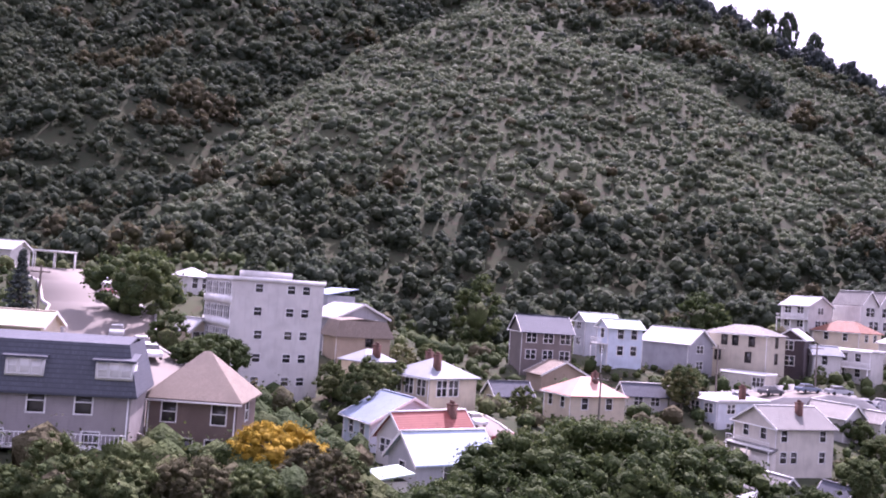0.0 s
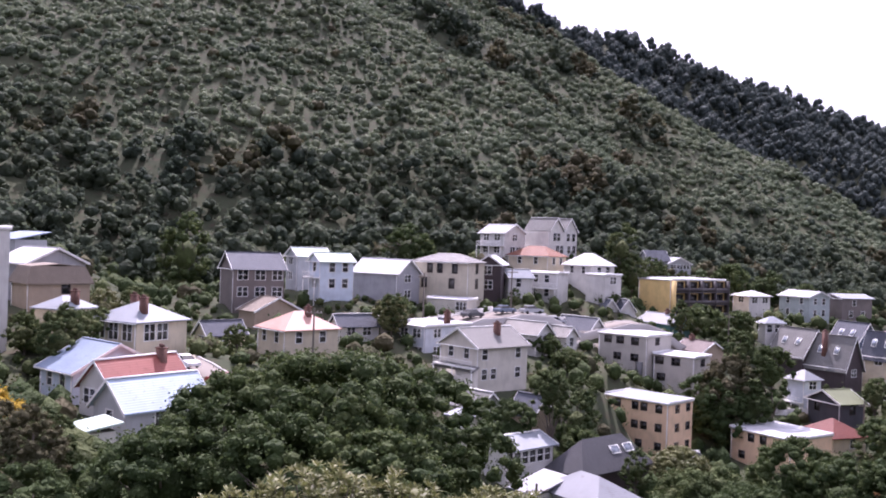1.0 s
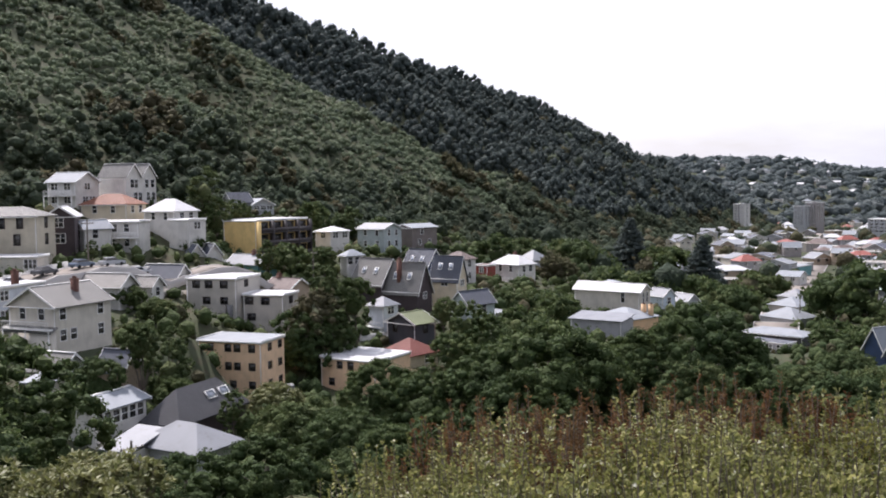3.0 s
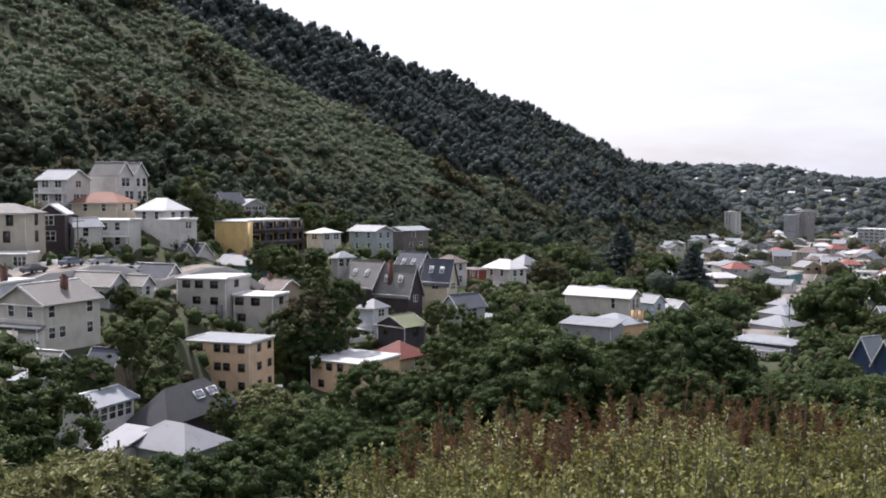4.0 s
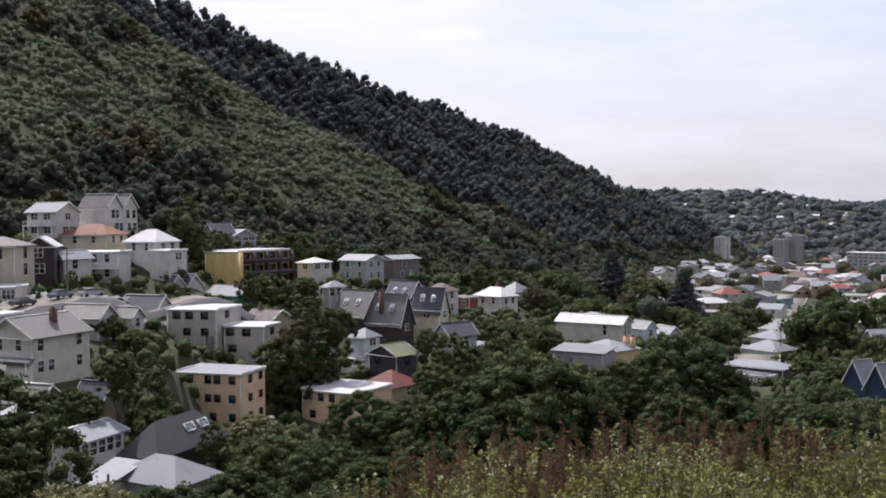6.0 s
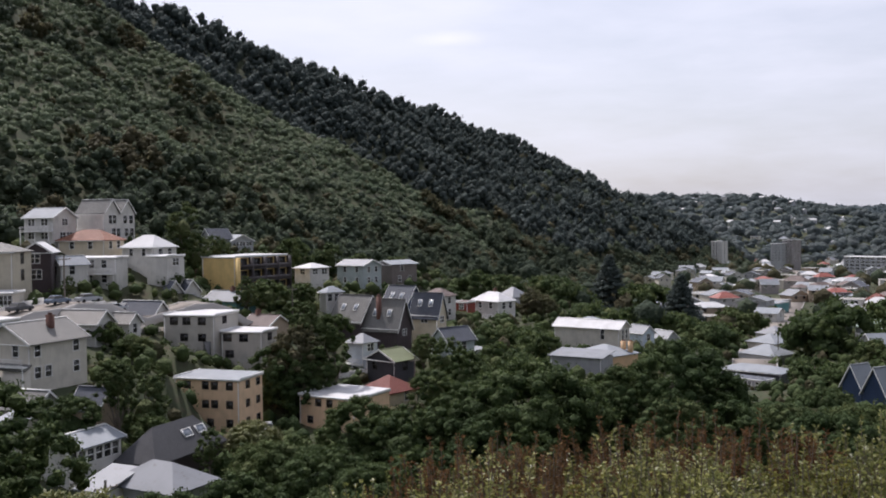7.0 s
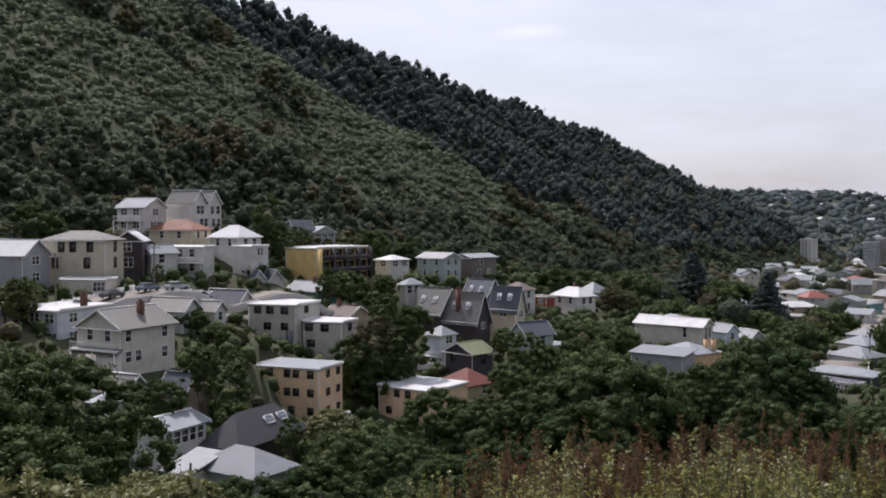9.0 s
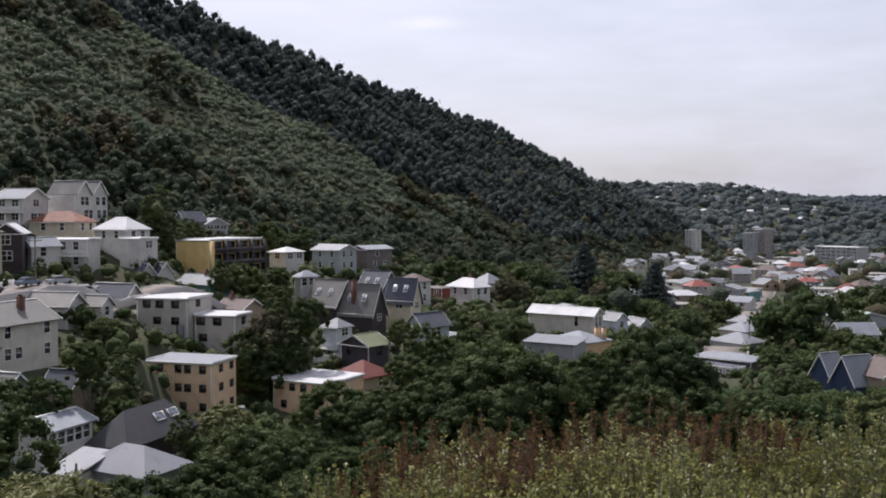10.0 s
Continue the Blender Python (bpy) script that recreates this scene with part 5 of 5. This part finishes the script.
def house_gap(x, y):
    """Distance outside the nearest house wall."""
    best = np.full(x.shape, 1e9)
    for p in PLANS:
        a = radians(p[5])
        dx, dy = x - p[2], y - p[3]
        u, w = dx * math.cos(a) + dy * math.sin(a), dy * math.cos(a) - dx * math.sin(a)
        best = np.minimum(best, np.maximum(np.abs(u) - p[6] / 2, np.abs(w) - p[7] / 2))
    return best


ok = in_view(x, y) & (r > 84) & (house_gap(x, y) > 1.1)
ok &= crest_heights(x, y)[:3].max(0) < base_height(x, y) + 2
ROADS = (((-72, 148), (-59, 137), (-47, 116), (-40, 97), (-31, 84), (-27, 74)), ((30, 144), (41, 144.5), (55, 152), (72, 155), (92, 154)), ((70, 142), (66, 136), (57, 122.6), (51, 116)),
         ((0, 113), (5, 105.5), (11, 99)), ((170, 95), (230, 126), (330, 172), (480, 240), (700, 340), (900, 450)))


def road_gap(x, y):
    best = np.full(x.shape, 1e9)
    for n, line in enumerate(ROADS):
        for a, b in zip(line, line[1:]):
            ex, ey = b[0] - a[0], b[1] - a[1]
            k = np.clip(((x - a[0]) * ex + (y - a[1]) * ey) / (ex * ex + ey * ey), 0, 1)
            best = np.minimum(best, np.hypot(x - a[0] - k * ex, y - a[1] - k * ey) + (9 if n == 2 else 0))
    return best


ok &= (road_gap(x, y) > 4.2) & ((road_gap(x, y) > 8) | (x > -20))
ok &= g.random(len(x)) < .86
x, y = x[ok], y[ok]
z = ground_height(x, y)
s = np.minimum(.55 + 1.7 * g.random(len(x)) ** 2.4, .5 + house_gap(x, y) * .55)
pick = g.random(len(x))
for kind, lo, hi, label in (("green", 0, .5, "green garden shrubs and hedges between the houses"), ("dark", .5, .85, "dark garden shrubs between the houses"), ("autumn", .85, 1, "brown garden shrubs between the houses")):
    k = (pick >= lo) & (pick < hi)
    me = foliage("garden_shrubs", np.stack([x, y, z + s * .5], 1)[k], np.stack([s, s * g.uniform(.7, 1.3, len(s)), s * g.uniform(.7, 1.4, len(s))], 1)[k], 16, .36, LEAF[kind], seed=3, core=.74, fine=1, flat=.9)
    tagged(new("garden_shrubs", me), label, "shrubs", kind="stuff")
# undergrowth on the slope below the camera
x, y, g = scatter(-45, 170, 8, 90, 2.4, 47)
r, az = np.hypot(x, y), np.degrees(np.arctan2(x, y))
ok = (r > 40) & (r < np.where(x > 70, 150, 92)) & (az > -36) & (az < 80) & (((x[:, None] - HOUSE_XY[None, :, 0]) ** 2 + (y[:, None] - HOUSE_XY[None, :, 1]) ** 2).min(1) > 40) & (road_gap(x, y) > 7)
x, y, r = x[ok], y[ok], r[ok]
z = ground_height(x, y)
s = 1.1 + 1.5 * g.random(len(x)) ** 1.5
pick = g.random(len(x))
for kind, lo, hi, label in (("green", 0, .4, "green undergrowth on the slope"), ("dark", .4, .82, "dark undergrowth on the slope"), ("autumn", .82, 1, "brown undergrowth on the slope")):
    k = (pick >= lo) & (pick < hi)
    me = foliage("undergrowth", np.stack([x, y, z + s * .4], 1)[k], np.stack([s, s, s * .9], 1)[k], 44, .25, LEAF[kind], seed=6, core=.82, fine=1)
    tagged(new("undergrowth", me), label, "undergrowth", kind="stuff")
# trees of the valley, far off
x, y, g = scatter(150, 1300, 60, 640, 17, 43)
az = np.degrees(np.arctan2(x, y))
ok = (np.hypot(x, y) > 265) & (az > 47) & (az < 76) & (((x[:, None] - HOUSE_XY[None, :, 0]) ** 2 + (y[:, None] - HOUSE_XY[None, :, 1]) ** 2).min(1) > 170) & (road_gap(x, y) > 9)
ok &= g.random(len(x)) < np.where(az < 54, .95, np.where(np.hypot(x, y) > 520, .3, .55))
x, y = x[ok], y[ok]
z = ground_height(x, y)
s = 3.5 + 4.0 * g.random(len(x))
k = g.random(len(x)) < .6
for kind, sel in (("bush", k), ("autumn", ~k)):
    me = foliage("valley_trees", np.stack([x, y, z + s * .7], 1)[sel], np.stack([s, s, s * .9], 1)[sel], 40, 1.3, LEAF[kind], seed=4, core=.85, fine=1)
    tagged(new("valley_trees", me), "trees between the distant valley houses", "woods", kind="stuff")


# ---- streets ----
ROAD_Z = []


def strip(name, line, half, material, lift, label):
    pts = []
    for a, b in zip(line, line[1:]):
        n = max(2, int(math.hypot(b[0] - a[0], b[1] - a[1]) / 3))
        pts += [(a[0] + (b[0] - a[0]) * k / n, a[1] + (b[1] - a[1]) * k / n) for k in range(n)]
    pts.append(line[-1])
    v, q, kv, kq = [], [], [], []
    for i, p in enumerate(pts):
        a, b = pts[max(i - 1, 0)], pts[min(i + 1, len(pts) - 1)]
        ln = math.hypot(b[0] - a[0], b[1] - a[1])
        nx, ny = -(b[1] - a[1]) / ln, (b[0] - a[0]) / ln
        zz = max(gz(p[0] + nx * half * k, p[1] + ny * half * k) for k in (-1, 0, 1)) + lift
        ROAD_Z.append((p[0], p[1], zz))
        v += [(p[0] + nx * half, p[1] + ny * half, zz), (p[0] - nx * half, p[1] - ny * half, zz), (p[0] + nx * half, p[1] + ny * half, zz - 2), (p[0] - nx * half, p[1] - ny * half, zz - 2)]
        for s in (1, -1):
            kv += [(p[0] + s * nx * (half + d), p[1] + s * ny * (half + d), zz + e) for d, e in ((.005, -1.5), (.005, .13), (.3, .13), (.3, -1.5))]
        if i:
            o, c = 4 * (i - 1), 4 * i
            q += [(o, o + 1, c + 1, c), (o + 2, o, c, c + 2), (o + 1, o + 3, c + 3, c + 1)]
            for s in (0, 4):
                o, c = 8 * (i - 1) + s, 8 * i + s
                kq += [(o + j, o + j + 1, c + j + 1, c + j) for j in range(3)]
    tagged(new(name, mesh_np(name, v, q, material)), label, "road", kind="structure")
    tagged(new("kerb", mesh_np("kerb", kv, kq, CONCRETE)), "pale concrete kerb along the street", "kerb", kind="structure")


strip("road", ROADS[0], 6.2, ASPHALT, .15, "sunlit asphalt street climbing towards the hill")
strip("road", ROADS[1], 3.4, ASPHALT, .15, "asphalt street below the villas")
strip("road", ROADS[3], 2.6, ASPHALT, .15, "short driveway between cottages")
strip("road", ROADS[4], 5.0, ASPHALT, .15, "long valley street")

# ---- vehicles ----
RUBBER, gn, gl, gb = mat("tyre_rubber", .85)
gb.inputs["Base Color"].default_value = (.02, .02, .02, 1)
LAMP_GLASS, gn, gl, gb = mat("headlight_glass", .1, 0, .8)
gb.inputs["Base Color"].default_value = (.7, .7, .68, 1)


def car_paint(c):
    m, n, l, b = mat("car_paint", .3, .1, .6)
    l.new(mix_rgb(n, l, noise_fac(n, l, 2.0, .4, .8), c, dim(c, .85)), b.inputs["Base Color"])
    b.inputs["Coat Weight"].default_value = .6
    return m


def extrude_profile(name, prof, w0, w1, material):
    """A side profile (x, z) extruded over the width, narrower towards the top."""
    zs = [p[1] for p in prof]
    n = len(prof)
    v = []
    for s in (-1, 1):
        for px, pz in prof:
            t = (pz - min(zs)) / (max(zs) - min(zs))
            v.append((px, s * (w0 + (w1 - w0) * t) / 2, pz))
    bm = bmesh.new()
    vs = [bm.verts.new(p) for p in v]
    bm.faces.new(vs[:n][::-1])
    bm.faces.new(vs[n:])
    for i in range(n):
        j = (i + 1) % n
        bm.faces.new((vs[i], vs[j], vs[n + j], vs[n + i]))
    bmesh.ops.recalc_face_normals(bm, faces=bm.faces)
    bmesh.ops.bevel(bm, geom=bm.edges[:], offset=.05, segments=2, affect="EDGES", profile=.5)
    me = bpy.data.meshes.new(name)
    bm.to_mesh(me)
    bm.free()
    me.materials.append(material)
    return me


CAR_MESH = {}


def car(x, y, rot, c, words):
    if not CAR_MESH:
        CAR_MESH["glass"] = extrude_profile("windows", [(-1.55, .92), (-1.15, 1.38), (.35, 1.4), (1.0, .92)], 1.62, 1.3, GLASS)
        bm = bmesh.new()
        bmesh.ops.create_cone(bm, cap_ends=True, segments=20, radius1=.32, radius2=.32, depth=.2, matrix=Matrix.Rotation(radians(90), 4, "X"))
        bmesh.ops.bevel(bm, geom=[e for e in bm.edges if len(e.link_faces) == 2 and e.calc_face_angle() > 1], offset=.04, segments=2, affect="EDGES")
        me = bpy.data.meshes.new("wheel")
        bm.to_mesh(me)
        bm.free()
        me.materials.append(RUBBER)
        CAR_MESH["wheel"] = me
        CAR_MESH["lamp"] = boxes("headlight", [(2.02, 2.1, -.16, .16, .62, .76)], LAMP_GLASS)
        CAR_MESH["roof"] = None
    if c not in CAR_MESH:
        pm = car_paint(c)
        CAR_MESH[c] = (extrude_profile("body", [(-2.08, .3), (-2.1, .75), (-1.95, .93), (1.0, .95), (1.95, .78), (2.1, .6), (2.08, .3)], 1.74, 1.66, pm),
                       extrude_profile("roof_panel", [(-1.2, 1.36), (-1.1, 1.45), (.25, 1.46), (.4, 1.38)], 1.36, 1.28, pm))
    ob = new("car")
    near = min(ROAD_Z, key=lambda k: (k[0] - x) ** 2 + (k[1] - y) ** 2)
    ob.matrix_basis = pose(x, y, near[2] if math.hypot(near[0] - x, near[1] - y) < 6.5 else gz(x, y) + .1, 0, 0, rot)
    tagged(ob, words, "car", "parked cars")
    part("body", CAR_MESH[c][0], ob)
    part("glasshouse", CAR_MESH["glass"], ob, "dark car windows")
    part("roof_panel", CAR_MESH[c][1], ob)
    for wx in (-1.3, 1.3):
        for wy in (-.78, .78):
            part("wheel", CAR_MESH["wheel"], ob).location = (wx, wy, .32)
    for wy in (-.62, .62):
        part("headlight", CAR_MESH["lamp"], ob).location = (0, wy, 0)


WHITE, SILVER, REDC, BLACK, BLUEC = (.72, .72, .72), (.4, .42, .44), (.22, .03, .03), (.025, .025, .03), (.12, .16, .22)
for x, y, rot, c, words in ((-57.5, 138.5, -57, WHITE, "white car parked along the climbing street"), (-54.5, 133.5, -58, WHITE, "white car parked behind another white car"),
                            (-51.8, 129, -60, REDC, "dark red car parked in tree shade"), (-41.5, 107, -70, SILVER, "silver car parked under a street tree"),
                            (-34.6, 96, -64, WHITE, "white estate car parked beside the kerb"), (-31.6, 90.5, -60, WHITE, "white car half hidden by a roof"), (-43.4, 95.5, -72, BLACK, "black car standing in the street"),
                            (-55, 143.5, -57, REDC, "maroon car parked at the street's end"),
                            (42.1, 144.5, 20, WHITE, "white car parked below the beige villa"), (47.2, 147.2, 30, BLACK, "dark car parked beside a fence"), (54.7, 152.2, 24, BLUEC, "blue-grey car parked below the dark villa"),
                            (60, 153, 10, SILVER, "silver car parked on the terrace street"), (65, 154.3, 8, SILVER, "silver car parked on the terrace street"), (74.6, 121.6, 60, WHITE, "white car parked beside the orange flats"),
                            (107.5, 138.5, 20, WHITE, "white car parked below the slate houses"), (.8, 109.5, -60, WHITE, "white van-like car on the driveway"), (5, 104.5, -40, REDC, "red car on the driveway")):
    car(x, y, rot, c, words)


# ---- poles, carport, fences ----
TIMBER, gn, gl, gb = mat("weathered_timber", .85)
gl.new(mix_rgb(gn, gl, noise_fac(gn, gl, 4.0, .3, .7), (.13, .11, .09), (.24, .21, .18)), gb.inputs["Base Color"])
for x, y, h in ((32.4, 79.7, 4.5), (39.4, 150, 8.5), (57.4, 156.5, 8), (103.9, 159, 7.5), (48, 115.4, 5), (49.8, 114.6, 5), (-47.6, 99.5, 8), (104.2, 121.4, 8), (226, 118, 9), (18, 128, 7)):
    ob = new("power_pole")
    ob.location = (x, y, gz(x, y))
    tagged(ob, "weathered timber power pole with a crossarm", "pole", "power poles")
    vv, qq = limb([(0, 0, -1.0), (0, 0, h * .5), (0, 0, h)], .16, .11, 9)
    part("pole", mesh_np("pole", vv, qq, TIMBER), ob)
    arm = part("crossarm", boxes("crossarm", [(-1.1, 1.1, -.14, -.04, h - .75, h - .62)], TIMBER), ob)
    for k in (-.95, -.4, .4, .95):
        part("insulator", boxes("insulator", [(k - .05, k + .05, -.13, -.05, h - .62, h - .46)], CONCRETE), arm)

cp = new("carport")
cp.matrix_basis = pose(-68, 146.5, gz(-68, 146.5) + .2, 0, 0, 22)
tagged(cp, "white open carport at the end of the street", "carport")
part("roof", boxes("roof", [(-3.2, 3.2, -2.4, 2.4, 2.5, 2.75)], TRIM), cp)
for k in (-3.05, 0, 3.05):
    for j in (-2.2, 2.2):
        part("post", boxes("post", [(k - .09, k + .09, j - .09, j + .09, -1, 2.5)], TRIM), cp)


def fence(x0, y0, x1, y1, h, material, words, name="garden_wall"):
    ln = math.hypot(x1 - x0, y1 - y0)
    n = max(3, int(ln / 2.2))
    a = math.degrees(math.atan2(y1 - y0, x1 - x0))
    z0, z1 = gz(x0, y0), gz(x1, y1)
    ob = new(name)
    ob.matrix_basis = pose(x0, y0, min(z0, z1), 0, 0, a)
    tagged(ob, words, "wall")
    for k in range(n):
        zz = z0 + (z1 - z0) * (k + .5) / n - min(z0, z1)
        part("panel", boxes("panel", [(ln * k / n + .02, ln * (k + 1) / n - .02, -.06, .06, zz - 2.2, zz + h)], material), ob)
        part("post", boxes("post", [(ln * k / n - .1, ln * k / n + .1, -.1, .1, zz - 2.2, zz + h + .12)], material), ob)


fence(40, 148.5, 54, 156.5, 1.2, WALL["white_paint"], "white boundary wall above the terrace street")
fence(56, 157, 74, 160, 1.0, WALL["white_paint"], "white boundary wall below the villas")
fence(48, 141.5, 74, 150.5, 1.3, WALL["concrete"], "grey retaining wall along the terrace street")
fence(-34, 79, -22, 66, 1.0, WALL["taupe"], "grey fence in front of the brown house")
fence(-8, 109, 2, 112, 1.1, WALL["cream"], "cream wall beside the driveway")
fence(98, 135, 112, 134, 1.0, WALL["white_paint"], "white terrace wall below the slate houses")
fence(122, 126, 134, 131, 1.6, WALL["light_grey"], "pale retaining wall in the trees")
fence(74, 176, 92, 172, 1.4, WALL["white_paint"], "white terrace wall below the hip roofed bungalow")

# ---- foreground shrubs ----
SHRUB = {}


def stem_bush(kind, seed):
    """Many upright leafy stems, height 1, about 1.2 wide."""
    if (kind, seed) in SHRUB:
        return SHRUB[(kind, seed)]
    g = np.random.default_rng(seed + 50)
    n, leaves = (56, 96)
    sv, sq, lv = [], [], []
    for k in range(n):
        a, rr = g.random() * 6.28, math.sqrt(g.random()) * .55
        bx, by = rr * math.cos(a), rr * math.sin(a)
        top = g.uniform(.5, 1.0) * (1 - .25 * rr)
        lx, ly = g.normal() * .06 + bx * .15, g.normal() * .06 + by * .15
        pts = [(bx + lx * t, by + ly * t, top * t) for t in (-.1, .4, .75, 1)]
        v, q = limb(pts, .008, .002, 4)
        sq += [tuple(i + len(sv) for i in f) for f in q]
        sv += v
        t = .22 + .8 * g.random(leaves) ** .8
        az = g.random(leaves) * 6.28
        up = g.uniform(.25, 1.1, leaves)
        ln = (.036 if kind == "willow" else .04) * g.uniform(.6, 1.25, leaves) * (1.15 - .4 * t)
        d = np.stack([np.cos(az), np.sin(az), up], 1)
        d /= np.linalg.norm(d, axis=1)[:, None]
        b = np.stack([bx + lx * t, by + ly * t, top * np.minimum(t, 1.0)], 1) + d * .006
        side = np.cross(d, g.normal(size=(leaves, 3)))
        side /= np.linalg.norm(side, axis=1)[:, None]
        w = ln * (.2 if kind == "rust" else .3)
        tip = b + d * ln[:, None]
        mid = b + d * ln[:, None] * .5 + np.array([0, 0, 1]) * ln[:, None] * .06
        lv.append(np.stack([b, mid - side * w[:, None], tip, mid + side * w[:, None]], 1).reshape(-1, 3))
    lv = np.concatenate(lv)
    SHRUB[(kind, seed)] = (mesh_np("stems", sv, sq, BARK), mesh_np("leaves", lv, np.arange(len(lv)).reshape(-1, 4), LEAF[kind]))
    return SHRUB[(kind, seed)]


def shrub(kind, az, r, el, wide, words):
    x, y = r * math.sin(radians(az)), r * math.cos(radians(az))
    top = r * math.tan(radians(el))
    b = gz(x, y) - .15
    h = max(top - b, 1.3)
    st, lf = stem_bush(kind, int(az * 7 + r * 3) % 4)
    ob = new("shrub")
    ob.matrix_basis = Matrix.LocRotScale((x, y, top - h), Euler((0, 0, az * 3.3)), (wide, wide, h))
    tagged(ob, words, "shrub", "foreground shrubs")
    part("branchwork", st, ob)
    part("foliage", lf, ob)


g = np.random.default_rng(99)
for r, step in ((9, 6.5), (11, 5.5), (13.5, 5), (16, 4.5), (19, 4), (22, 3.6)):
    for az in np.arange(37, 84, step):
        az = az + g.uniform(-1.5, 1.5)
        el = np.interp(az, (36, 40, 46, 52, 60, 70, 80), (-16.5, -14.3, -12.3, -11.5, -11.3, -10.6, -10)) - (22 - r) * .3 + g.uniform(-1.3, .9)
        rust = (r > 17 and 41 < az < 64 and g.random() < .6) or (r > 15 and 40 < az < 50 and g.random() < .4)
        if az < 40 and r > 19:
            continue
        shrub("rust" if rust else "sprig" if g.random() < .1 and r > 12 else "willow", az, r, el, 1.9 + r * .05,
              "rust-brown upright shrub with bare thin stems" if rust else "leafy yellow-green shrub with upright stems")


def rosette_bush(x, y, top, wide, seed):
    """A rounded shrub of broad leaves set in rosettes at the twig ends."""
    g = np.random.default_rng(seed)
    base = gz(x, y) - .15
    v, paths = [], []
    for k in range(150):
        d = g.normal(size=3)
        d[2] = abs(d[2]) * .9 + .1
        d /= np.linalg.norm(d)
        c = np.array((0, 0, top - base - wide * .5)) + d * wide * .5 * g.uniform(.72, 1.04)
        if k % 4 == 0:
            paths.append(([(0, 0, -.1), tuple(c * (.35, .35, .55)), tuple(c)], .05, .012))
        axis = d * .6 + np.array((0, 0, .7))
        axis /= np.linalg.norm(axis)
        e1 = np.cross(axis, (1, 0, .1))
        e1 /= np.linalg.norm(e1)
        e2 = np.cross(axis, e1)
        for j in range(11):
            a = j * 2.4
            out = (e1 * math.cos(a) + e2 * math.sin(a)) * (.55 + .5 * (j / 11)) + axis * (.95 - .8 * (j / 11))
            out /= np.linalg.norm(out)
            ln = g.uniform(.2, .32)
            side = np.cross(out, axis)
            side /= np.linalg.norm(side) + 1e-9
            mid = c + out * ln * .55
            v += [c, mid - side * ln * .16, c + out * ln - np.array((0, 0, ln * .12)), mid + side * ln * .16]
    ob = new("broadleaf_shrub")
    ob.location = (x, y, base)
    tagged(ob, "yellow-green shrub with broad leaves in rosettes", "shrub", "broadleaf shrubs")
    part("branchwork", limbs("branchwork", paths), ob)
    part("foliage", mesh_np("foliage", np.array(v), np.arange(len(v)).reshape(-1, 4), LEAF["light"]), ob)


for k, (x, y, top, wide) in enumerate(((3.3, 21.7, -5.3, 3.6), (7.9, 22.7, -6.4, 2.6), (5.4, 22.6, -5.9, 2.8), (6.9, 20.9, -6.1, 2.4), (1.2, 21.5, -5.9, 2.6), (9.6, 24.2, -7.0, 2.4))):
    rosette_bush(x, y, top, wide, k)
